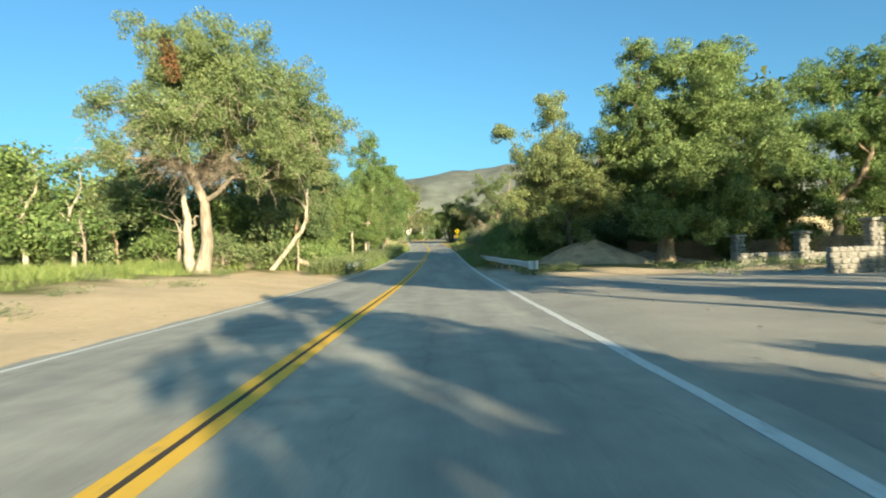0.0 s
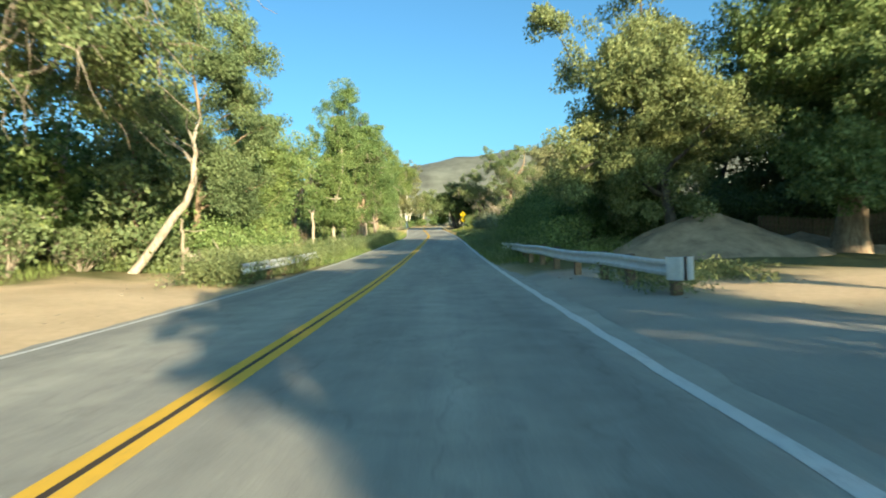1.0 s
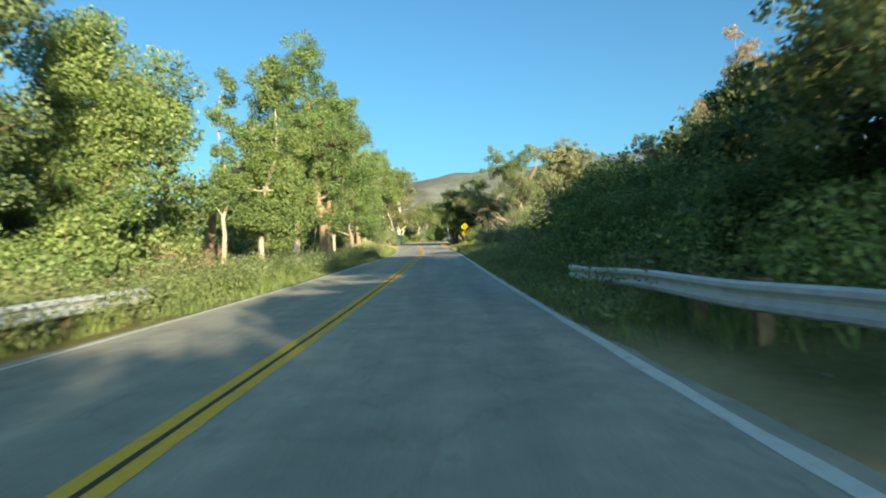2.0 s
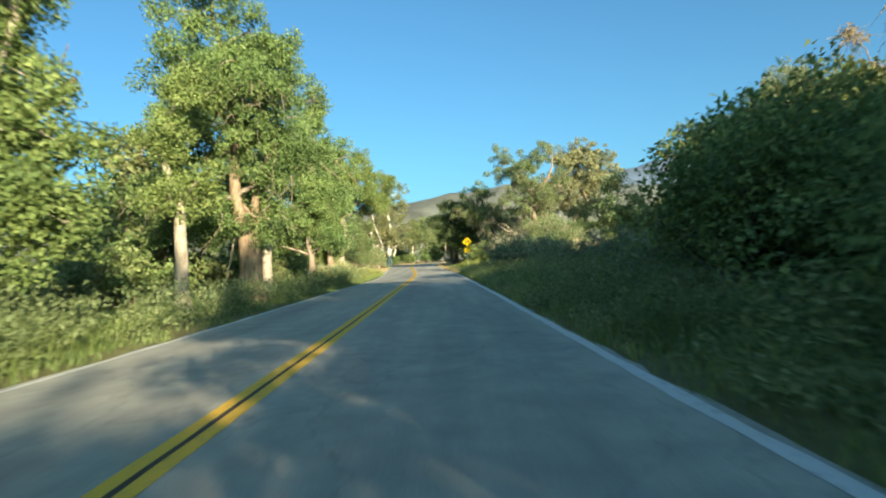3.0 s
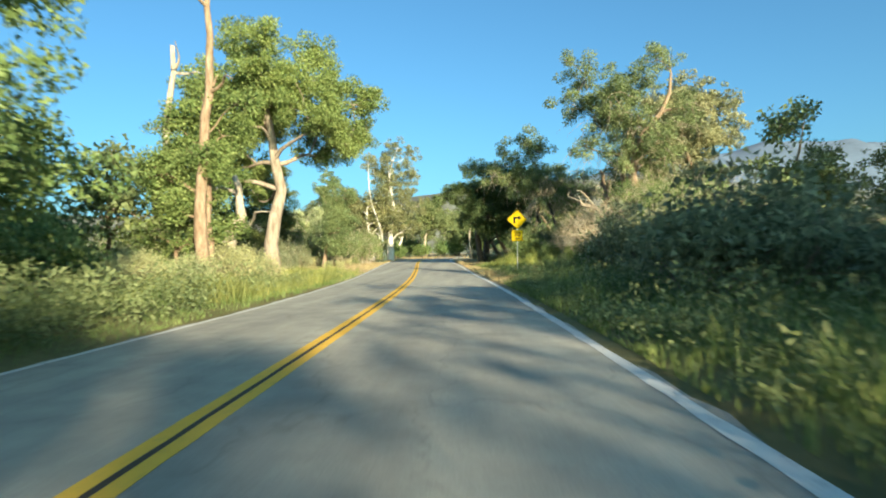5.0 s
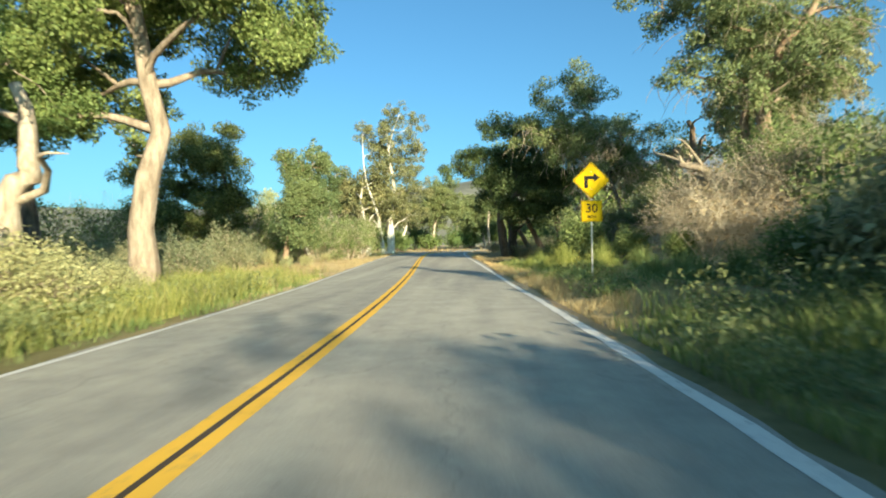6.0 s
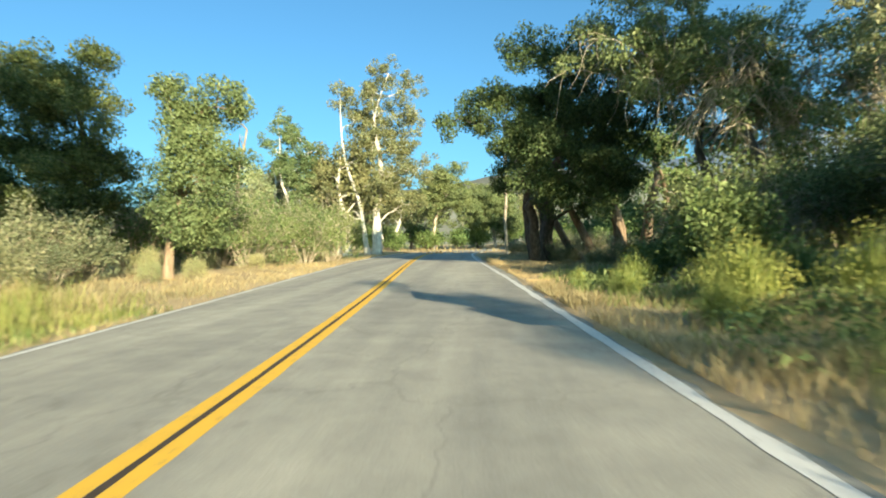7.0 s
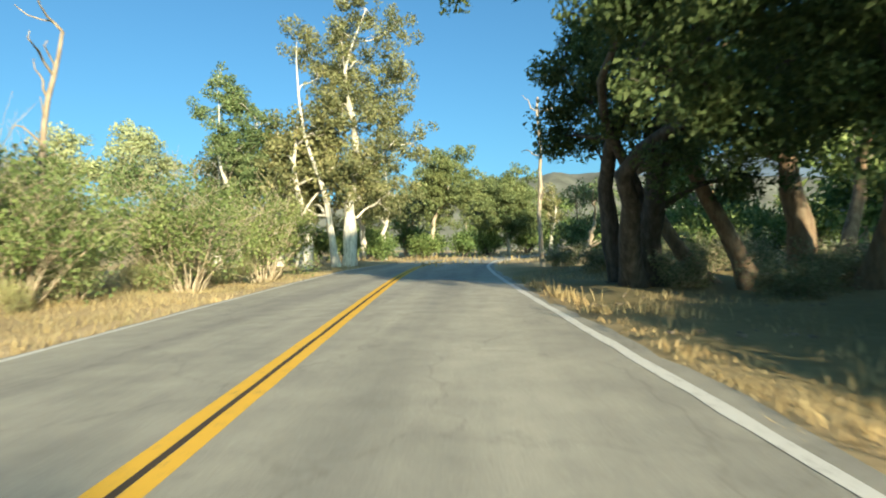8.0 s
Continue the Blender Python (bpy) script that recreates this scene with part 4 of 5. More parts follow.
def hanging_twigs():
    """Sprays of bare brown twigs that hang under the willow's crown."""
    rs = np.random.RandomState(78)
    willow = next(o for o in scene.objects if o.get("label", "").startswith("large willow"))
    for bough in range(9):
        bx, bz = rs.uniform(-2.6, 5.6), rs.uniform(5.6, 8.4)
        by = rs.uniform(-2.6, 1.6)
        a = np.array([bx * 0.35, by * 0.3, bz * 0.78])
        b = np.array([bx, by, bz])
        mid = curve_points(a, b, 0.08, rs, 8, 0.05)
        tubes = [tube_data(mid, np.linspace(0.06, 0.022, 8), 5, bough, 0.05)]
        for k in range(64):
            p = mid[rs.randint(2, 8)] + rs.normal(size=3) * 0.12
            out = np.array([rs.normal() * 0.7 + 0.25 * np.sign(bx), rs.normal() * 0.7 - 0.2, rs.uniform(-0.95, 0.12)]) * rs.uniform(0.8, 1.9)
            end = p + out
            tubes.append(tube_data(curve_points(p, end, 0.16, rs, 5, 0.05), [0.022, 0.017, 0.013, 0.009, 0.005], 3, k))
        part("twig_spray", join_tubes("twig_spray", tubes, TWIG_GREY), TWIG_GREY, willow, "bare brown drooping twigs")["kind"] = "stuff"


hanging_twigs()

# ---- road furniture ----
def box_bm(sx, sy, sz, bevel=0.0):
    bm = bmesh.new()
    bmesh.ops.create_cube(bm, size=1.0)
    bmesh.ops.scale(bm, vec=(sx, sy, sz), verts=bm.verts)
    if bevel:
        bmesh.ops.bevel(bm, geom=bm.edges[:], offset=bevel, segments=2, affect="EDGES", profile=0.6)
    return bm


def rounded_plate(half, corner, thick, turn=0.0):
    """A square plate with rounded corners, standing in the x-z plane."""
    bm = bmesh.new()
    ring = []
    for k, (cx_, cz_) in enumerate(((1, 1), (-1, 1), (-1, -1), (1, -1))):
        for j in range(6):
            a = radians(k * 90 + j * 18)
            px, pz = cx_ * (half - corner) + corner * math.cos(a), cz_ * (half - corner) + corner * math.sin(a)
            c, s = math.cos(turn), math.sin(turn)
            ring.append(bm.verts.new((px * c - pz * s, 0, px * s + pz * c)))
    f = bm.faces.new(ring)
    out = bmesh.ops.extrude_face_region(bm, geom=[f])
    bmesh.ops.translate(bm, vec=(0, thick, 0), verts=[v for v in out["geom"] if isinstance(v, bmesh.types.BMVert)])
    bmesh.ops.recalc_face_normals(bm, faces=bm.faces[:])
    return bm


def flat_shape(points, y, thick):
    bm = bmesh.new()
    f = bm.faces.new([bm.verts.new((px, y, pz)) for px, pz in points])
    out = bmesh.ops.extrude_face_region(bm, geom=[f])
    bmesh.ops.translate(bm, vec=(0, thick, 0), verts=[v for v in out["geom"] if isinstance(v, bmesh.types.BMVert)])
    bmesh.ops.recalc_face_normals(bm, faces=bm.faces[:])
    return bm


def frame_ring(half, width, corner, turn, y):
    """A thin border line just inside a plate's edge."""
    bm = bmesh.new()
    rings = []
    for h, c0 in ((half, corner), (half - width, max(0.005, corner - width))):
        ring = []
        for k, (cx_, cz_) in enumerate(((1, 1), (-1, 1), (-1, -1), (1, -1))):
            for j in range(6):
                a = radians(k * 90 + j * 18)
                px, pz = cx_ * (h - c0) + c0 * math.cos(a), cz_ * (h - c0) + c0 * math.sin(a)
                c, s = math.cos(turn), math.sin(turn)
                ring.append(bm.verts.new((px * c - pz * s, y, px * s + pz * c)))
        rings.append(ring)
    n = len(rings[0])
    for k in range(n):
        bm.faces.new((rings[0][k], rings[0][(k + 1) % n], rings[1][(k + 1) % n], rings[1][k]))
    return bm


def lettering(text, size, mat, parent, x, y, z, bold=0.0, label=""):
    cu = bpy.data.curves.new("lettering", "FONT")
    cu.body, cu.size, cu.align_x, cu.align_y, cu.offset, cu.extrude = text, size, "CENTER", "CENTER", bold, 0.002
    tmp = bpy.data.objects.new("lettering_curve", cu)
    scene.collection.objects.link(tmp)
    me = bpy.data.meshes.new_from_object(tmp.evaluated_get(bpy.context.evaluated_depsgraph_get()))
    bpy.data.objects.remove(tmp)
    return part("lettering", me, mat, parent, label, pose(x, y, z, 90, 0, 0))


def turn_sign(x, y):
    top = tagged(new("road_sign"), "yellow diamond turn warning sign with speed plaque on steel post", "road sign")
    top.matrix_world = pose(x, y, gz(x, y), 0, 1.0, 4.0)
    g = road_z(y) - gz(x, y)
    post = box_bm(0.045, 0.03, 3.35 + g, 0.006)
    bmesh.ops.translate(post, vec=(0, 0.03, (3.35 + g) / 2 - 0.25), verts=post.verts)
    part("post", post, POST_STEEL, top)
    dz, pz = 2.98 + g, 2.1 + g
    plate = part("diamond_plate", rounded_plate(0.381, 0.045, 0.004, radians(45)), SIGN_YELLOW, top, "yellow reflective diamond", pose(0, 0, dz))
    part("border", frame_ring(0.365, 0.014, 0.035, radians(45), -0.003), SIGN_BLACK, plate)
    arrow = [(-0.2, -0.22), (-0.1, -0.22), (-0.1, 0.03), (0.07, 0.03), (0.07, -0.05), (0.25, 0.08), (0.07, 0.21), (0.07, 0.13), (-0.2, 0.13)]
    part("arrow", flat_shape(arrow, -0.004, 0.003), SIGN_BLACK, plate, "black bent turn arrow")
    plaque = part("speed_plaque", rounded_plate(0.305, 0.035, 0.004), SIGN_YELLOW, top, "yellow square advisory speed plaque", pose(0, 0, pz))
    part("border", frame_ring(0.292, 0.012, 0.028, 0.0, -0.003), SIGN_BLACK, plaque)
    lettering("30", 0.36, SIGN_BLACK, plaque, 0, -0.005, 0.07, 0.002)
    lettering("MPH", 0.13, SIGN_BLACK, plaque, 0, -0.005, -0.17, 0.001)
    for pz_ in (dz + 0.25, dz - 0.25):
        bolt = bmesh.new()
        bmesh.ops.create_cone(bolt, cap_ends=True, segments=8, radius1=0.014, radius2=0.011, depth=0.012, matrix=pose(0, -0.006, 0, 90))
        part("bolt", bolt, STEEL, top, "", pose(0, 0, pz_))
    return top


turn_sign(2.85, 113.5)


def guard_rail(points, label, terminal=True):
    """A corrugated steel rail on timber posts; points are (x, y)."""
    top = tagged(new("guard_rail"), label, "guard rail")
    pts = np.array(points, float)
    seg = np.r_[0, np.cumsum(np.hypot(*np.diff(pts, axis=0).T))]
    u = np.arange(0, seg[-1], 0.5)
    px, py = np.interp(u, seg, pts[:, 0]), np.interp(u, seg, pts[:, 1])
    d = np.stack([np.gradient(px), np.gradient(py)], -1)
    d /= np.linalg.norm(d, axis=1)[:, None]
    n = np.stack([-d[:, 1], d[:, 0]], -1)
    prof = [(0.0, 0.0), (0.05, 0.03), (0.055, 0.08), (0.01, 0.12), (0.0, 0.155), (0.01, 0.19), (0.055, 0.23), (0.05, 0.28), (0.0, 0.31)]
    prof = prof + [(o - 0.006, z) for o, z in reversed(prof)]
    bm = bmesh.new()
    rows = []
    for k in range(len(u)):
        z0 = gz(px[k], py[k]) + 0.38
        rows.append([bm.verts.new((px[k] + n[k, 0] * o, py[k] + n[k, 1] * o, z0 + z)) for o, z in prof])
    m = len(prof)
    for a, b in zip(rows, rows[1:]):
        for j in range(m):
            bm.faces.new((a[j], b[j], b[(j + 1) % m], a[(j + 1) % m]))
    part("rail", bm, STEEL, top, "galvanised corrugated steel beam")
    k = 0.6
    while k < seg[-1]:
        i = int(k / 0.5)
        x, y = px[i] - n[i, 0] * 0.16, py[i] - n[i, 1] * 0.16
        turn = math.degrees(math.atan2(d[i, 1], d[i, 0]))
        part("post", box_bm(0.15, 0.18, 1.0, 0.01), WOOD_POST, top, "", pose(x, y, gz(x, y) + 0.2, 0, 0, turn))
        x, y = px[i] - n[i, 0] * 0.035, py[i] - n[i, 1] * 0.035
        part("block", box_bm(0.12, 0.07, 0.3, 0.008), WOOD_POST, top, "", pose(x, y, gz(x, y) + 0.53, 0, 0, turn))
        k += 1.9
    if terminal:
        bm = bmesh.new()
        ring_n = 14
        lo, hi = [], []
        for j in range(ring_n):
            a = math.pi * j / (ring_n - 1) - math.pi / 2
            for store, z in ((lo, 0.34), (hi, 0.76)):
                store.append(bm.verts.new((0.24 * math.sin(a), -0.3 * math.cos(a), z)))
        for j in range(ring_n - 1):
            bm.faces.new((lo[j], lo[j + 1], hi[j + 1], hi[j]))
        bmesh.ops.solidify(bm, geom=bm.faces[:], thickness=0.012)
        part("end_shoe", bm, STEEL_PALE, top, "rounded bright steel end shoe", pose(pts[0, 0], pts[0, 1] + 0.1, gz(*pts[0])))
    return top


guard_rail([(4.45, 29.1), (3.95, 33), (3.5, 37), (3.25, 41), (3.15, 45), (3.1, 49.5)], "galvanised steel guard rail on timber posts in weeds")
guard_rail([(-6.1, 47), (-5.95, 41), (-5.8, 35.5)], "low steel guard rail half hidden in weeds", terminal=False)


# ---- the yard on the right: earth heap, stone walls and pillars ----
def heap(name, x, y, radii, h, label, seed):
    noise.seed_set(seed)
    bm = bmesh.new()
    bmesh.ops.create_grid(bm, x_segments=44, y_segments=44, size=1.0)
    for v in bm.verts:
        d = math.hypot(v.co.x, v.co.y)
        ang = math.atan2(v.co.y, v.co.x)
        prof = max(0.0, 1 - d * (1 + 0.12 * noise.noise((math.cos(ang) * 2, math.sin(ang) * 2, seed))))
        prof = prof ** 0.95 if prof > 0 else 0
        wx, wy = x + v.co.x * radii[0], y + v.co.y * radii[1]
        rough = 0.09 * noise.noise((wx * 1.3, wy * 1.3, 4)) + 0.04 * noise.noise((wx * 5, wy * 5, 9))
        v.co = (wx, wy, gz(wx, wy) - 0.12 + prof * h + rough * min(1, prof * 4))
    for f in bm.faces:
        f.smooth = True
    return tagged(part(name, bm, DIRT), label, "earth heap")


heap("dirt_mound", 10.5, 41.3, (4.4, 3.4), 1.95, "heap of brown earth beside the pull-out", 3)
heap("dirt_mound", 14.6, 42.5, (4.8, 2.6), 0.95, "low heap of brown earth", 8)

stone_meshes = []
for k in range(6):
    rs = np.random.RandomState(40 + k)
    bm = box_bm(1, 1, 1)
    bmesh.ops.bevel(bm, geom=bm.edges[:], offset=0.16, segments=1, affect="EDGES")
    for v in bm.verts:
        v.co += Vector(rs.uniform(-0.07, 0.07, 3))
    me = bpy.data.meshes.new("stone")
    bm.to_mesh(me)
    bm.free()
    me.materials.append(STONE)
    stone_meshes.append(me)


def stone_course(top, length, thick, height, seed, end_down=0.0):
    """Rough stones laid in courses along local x, joined by a recessed core."""
    rs = np.random.RandomState(seed)
    core = box_bm(length - 0.06, thick - 0.08, height - 0.06)
    bmesh.ops.translate(core, vec=(length / 2, 0, height / 2 - 0.05), verts=core.verts)
    part("mortar_core", core, MORTAR, top)
    z = 0.0
    while z < height - 0.05:
        h = min(height - z, rs.uniform(0.17, 0.27))
        u = -0.05
        limit = length if not end_down else length * (1 - end_down * z / height)
        while u < limit:
            w = rs.uniform(0.22, 0.45)
            w = min(w, limit - u + 0.1)
            ob = part("stone", stone_meshes[rs.randint(6)], None, top, "", pose(u + w / 2, rs.uniform(-0.02, 0.02), z + h / 2, 0, 0, rs.uniform(-4, 4)))
            ob.scale = (w * 0.98, thick * rs.uniform(0.97, 1.08), h * 1.0)
            u += w
        z += h


def stone_wall(x, y, turn, length, height, seed, label):
    top = tagged(new("stone_wall"), label, "stone wall")
    top.matrix_world = pose(x, y, gz(x, y) - 0.03, 0, 0, turn)
    stone_course(top, length, 0.4, height, seed, 0.25)


def stone_pillar(x, y, height, seed):
    top = tagged(new("stone_pillar"), "rough stone gate pillar with flat cap stone", "pillar", "stone pillars")
    top.matrix_world = pose(x, y, gz(x, y) - 0.03, 0, 0, 8)
    stone_course(top, 0.55, 0.6, height, seed)
    part("cap_stone", box_bm(0.85, 0.85, 0.14, 0.03), STONE, top, "", pose(0.27, 0, height + 0.06))


stone_wall(14.6, 22.3, 4, 7.0, 1.05, 11, "low ruined wall of pale rough stones")
stone_wall(16.5, 33.5, 12, 6.5, 0.75, 12, "low rough stone wall in shade")
stone_pillar(20.9, 29.0, 2.25, 21)
stone_pillar(21.0, 35.0, 1.85, 22)
stone_pillar(18.2, 37.0, 1.75, 23)
stone_pillar(25.5, 31.0, 2.2, 24)


def board_fence(points, label):
    """A dark board fence: posts, two rails and upright boards."""
    top = tagged(new("board_fence"), label, "fence")
    rs = np.random.RandomState(5)
    bm0 = box_bm(0.14, 0.022, 1.5, 0.004)
    me = bpy.data.meshes.new("board")
    bm0.to_mesh(me)
    bm0.free()
    me.materials.append(WOOD_POST)
    for (ax, ay), (bx, by) in zip(points, points[1:]):
        length = math.hypot(bx - ax, by - ay)
        turn = math.degrees(math.atan2(by - ay, bx - ax))
        for k in range(int(length / 0.17)):
            f = k * 0.17 / length
            x, y = ax + (bx - ax) * f, ay + (by - ay) * f
            part("board", me, None, top, "", pose(x, y, gz(x, y) + 0.75 + rs.uniform(-0.03, 0.03), 0, rs.uniform(-0.8, 0.8), turn))
        for z in (0.35, 1.15):
            mx, my = (ax + bx) / 2, (ay + by) / 2
            part("rail", box_bm(length, 0.05, 0.09, 0.005), WOOD_POST, top, "", pose(mx + 0.03, my + 0.04, gz(mx, my) + z, 0, 0, turn))


board_fence([(14.0, 44.5), (22.0, 43.0), (34.0, 38.0)], "weathered dark wooden board fence")

# ---- woods behind: a few kinds, each grown once and then repeated ----
def random_lobes(seed, h, w, n, low=0.28):
    rs = np.random.RandomState(seed)
    out = []
    for k in range(n):
        f = rs.uniform(low, 0.88)
        half = w / 2 * math.sin(math.pi * min(1, (f - low * 0.6) / (1.02 - low * 0.6))) ** 0.7
        out.append((rs.uniform(-1, 1) * half * 0.8, h * f, rs.uniform(0.16, 0.26) * w))
    out.append((rs.uniform(-0.1, 0.1) * w, h * 0.92, 0.14 * w))
    return out


def kind_of_tree(spots, h, w, n, leaf, bark, label, group, seed, name="tree", **more):
    x, y = spots[0][:2]
    first = tree(name, x, y, random_lobes(seed, h, w, n, more.pop("low", 0.28)), leaf, bark, label, seed, **more)
    rs = np.random.RandomState(seed)
    place(first, [(*s[:2], rs.uniform(0, 360), s[2]) for s in spots], group)


def scatter(seed, n, y0, y1, x0, x1, s0, s1, gap=3.0):
    """Places at random, no two nearer than gap."""
    rs = np.random.RandomState(seed)
    out = []
    for _ in range(n * 30):
        x, y = rs.uniform(x0, x1), rs.uniform(y0, y1)
        if all(math.hypot(x - a, y - b) > gap for a, b, _ in out):
            out.append((x, y, rs.uniform(s0, s1)))
        if len(out) == n:
            break
    return out


FAR_LEAF = dict(size=0.36, density=0.31, clump=0.75, twig_count=3)
kind_of_tree([(-15.8, 42.5, 0.95), (-14.2, 48.0, 1.0), (-18.0, 47.5, 1.1), (-16.5, 54.0, 1.05), (-13.0, 57.0, 0.8), (-19, 41, 0.9), (-22.5, 36, 0.8), (-35, 40, 1.1), (-27, 38, 0.95), (-38, 52, 1.1), (-30, 55, 1.05)] + scatter(1, 9, 44, 108, -34, -13.5, 0.75, 1.05, 6) + scatter(2, 7, 36, 60, -55, -24, 0.8, 1.0, 7) + scatter(12, 5, 48, 60, 24, 60, 0.9, 1.2, 7) + scatter(3, 6, 190, 240, -50, 40, 0.7, 0.95, 9) + [(13, 150, 1.0), (18, 146, 1.05), (24, 152, 1.1), (10, 159, 0.9), (28, 146, 1.1), (20, 160, 1.1)], 9.0, 7.0, 9, LEAF_GREEN, BARK_PALE, "creekside cottonwood with pale trunk", "creek woods", 31, r=0.22, low=0.12, **FAR_LEAF)
kind_of_tree([(-33, 45, 1.1), (-24, 48, 1.0), (-42, 44, 1.1)] + scatter(4, 9, 42, 106, -30, -12, 0.7, 1.0, 6) + scatter(5, 6, 34, 58, -50, -20, 0.7, 1.0, 7) + scatter(13, 4, 52, 64, 14, 50, 0.9, 1.1, 7) + scatter(6, 7, 184, 230, -55, -6, 0.8, 1.1, 8), 8.5, 6.5, 9, LEAF_OLIVE, BARK_TAN, "dusty olive green tree in creek woods", "creek woods", 32, r=0.2, low=0.12, **FAR_LEAF)
kind_of_tree(scatter(7, 8, 44, 104, -26, -12, 0.6, 0.95, 6) + scatter(8, 7, 116, 150, 14, 45, 0.7, 1.0, 7) + [(20.5, 117, 0.6), (23.5, 121, 0.65), (26, 108, 0.6), (28, 114, 0.65)] + scatter(9, 6, 185, 230, 8, 70, 0.8, 1.1, 8) + [(6, 174, 0.75), (12, 168, 0.85), (9, 182, 0.85), (17, 175, 0.95)], 8.0, 7.0, 9, LEAF_WILLOW, BARK_TAN, "grey-green willow tree among the woods", "creek woods", 33, r=0.2, low=0.12, **FAR_LEAF)
kind_of_tree([(-19, 131, 0.55), (21.7, 50.0, 1.45), (25.4, 51.5, 1.95), (15.0, 83.5, 1.05), (20, 77, 1.2), (23, 80, 1.25), (17.5, 97, 0.65), (12, 60, 0.85), (9, 48, 0.75), (17, 55, 1.0), (28, 52, 1.0), (36, 46, 1.1), (-27, 40, 0.8), (-19, 46, 0.8), (-20, 62, 0.9)], 7.5, 7.5, 9, LEAF_OAK, BARK_DARK, "dark evergreen oak with dense crown", "creek woods", 34, r=0.28, low=0.14, **FAR_LEAF)
kind_of_tree([(-11.9, 159.5, 1.0), (-12.9, 161.5, 0.85), (-15.5, 165, 1.0), (-11.6, 174.3, 0.95), (-9.5, 172, 0.8), (-6.9, 186, 0.9), (-2.0, 189, 0.85), (-17.0, 174, 1.0), (-21, 168, 1.0), (-25, 178, 1.0), (6.0, 192, 0.8)], 9.5, 6.5, 9, LEAF_SYCAMORE, BARK_WHITE, "sycamore with white trunk at the road bend", "sycamores at the bend", 35, r=0.34, low=0.36, size=0.3, density=0.45, clump=0.65, sparse=0.15)
# unseen trees by the start, added to throw the long shade over the pull-out
kind_of_tree([(9.9, -13.0, 0.98), (8.6, -15.0, 0.85), (17.6, -6.0, 0.95), (21.6, -4.0, 0.86), (25.6, -2.5, 0.84), (30.0, -0.5, 0.84), (35.0, 3.0, 0.9), (41.0, 7.0, 0.85), (20.5, -9.0, 1.0), (47.0, 9.0, 0.8), (14.7, -8.2, 0.52), (12.8, -10.6, 0.55), (11.6, -7.6, 0.4), (20.6, 8.4, 0.52), (24.0, 9.6, 0.5), (27.6, 12.4, 0.52), (31.0, 15.6, 0.58), (22.3, 8.8, 0.5), (25.8, 10.4, 0.52), (29.3, 14.0, 0.55), (33.0, 16.2, 0.58), (34.5, 17.5, 0.6), (37.0, 22.0, 0.6)], 8.6, 5.2, 9, LEAF_GREEN, BARK_TAN, "unseen leafy green tree added to shade the gravel pull-out", "trees at the pull-out", 36, r=0.24, low=0.12, size=0.5, density=1.1, clump=0.7, twig_count=3)
kind_of_tree([(10.6, 1.4, 0.76), (12.6, 4.4, 0.84), (14.2, 6.4, 0.8), (17.4, 11.0, 1.0), (21.6, 12.6, 1.0), (25.4, 11.0, 0.98), (29.4, 13.5, 1.02), (34.0, 15.0, 0.95), (39.0, 18.0, 0.9)], 12.6, 7.2, 11, LEAF_GREEN, BARK_TAN, "unseen tall bare-trunked cottonwood added to shade the pull-out", "trees at the pull-out", 37, r=0.34, low=0.55, size=0.5, density=0.9, clump=0.75, twig_count=3)


# ---- shrubs ----
def shrubs(spots, group, *args, **more):
    rs = np.random.RandomState(len(spots) * 7 + more.get("seed", 1))
    first = shrub(*args, **more)
    place(first, [(x, y, rs.uniform(0, 360), s) for x, y, s in spots], group)


def beside(seed, n, y0, y1, s0, s1, c0, c1, gap=1.0):
    rs = np.random.RandomState(seed)
    out = []
    for _ in range(n * 40):
        y = rs.uniform(y0, y1)
        x = float(road_x(y)) + rs.uniform(min(s0, s1), max(s0, s1))
        if all(math.hypot(x - a, y - b) > gap for a, b, _ in out):
            out.append((x, y, rs.uniform(c0, c1)))
        if len(out) == n:
            break
    return out


# tall thicket on the right, in its own shade
shrubs(beside(21, 8, 45, 56, 7.2, 11, 0.58, 0.72, 1.9) + [(6.6, 62.6, 0.95), (8.4, 64.2, 1.2), (10.2, 62.2, 1.15), (7.6, 60.0, 0.8), (12.0, 65.0, 1.2), (9.6, 59.2, 0.85)] + beside(20, 4, 55, 60, 9.5, 12.5, 0.55, 0.7, 1.9) + beside(22, 7, 99, 107, 10.4, 12.8, 0.5, 0.62, 1.5) + [(7.4, 108.4, 0.62), (5.8, 107.4, 0.42), (9.2, 107.2, 0.72), (10.4, 109.6, 0.76), (8.6, 105.6, 0.66)], "roadside thicket", "thicket_bush", LEAF_GREEN, BARK_DARK, "tall dark green thicket bush", 51, height=4.4, width=4.0, size=0.15, stems=24, clump=0.7, density=0.75)
shrubs([(6.2, 46.2, 0.5), (8.0, 47.0, 0.62), (10.2, 46.6, 0.62), (12.4, 47.4, 0.7), (15.0, 46.8, 0.6), (18.0, 47.6, 0.7), (21.0, 47.2, 0.62), (24.5, 46.6, 0.7), (28.0, 45.5, 0.62), (31.5, 44.5, 0.7), (20.0, 41.0, 0.5), (24.0, 40.0, 0.5)] + beside(23, 14, 48, 70, 11.5, 19, 0.58, 0.78, 2.4), "roadside thicket", "thicket_bush", LEAF_OAK, BARK_DARK, "tall blackish green thicket bush", 52, height=4.6, width=4.2, size=0.24, stems=20, clump=0.85, density=0.6)
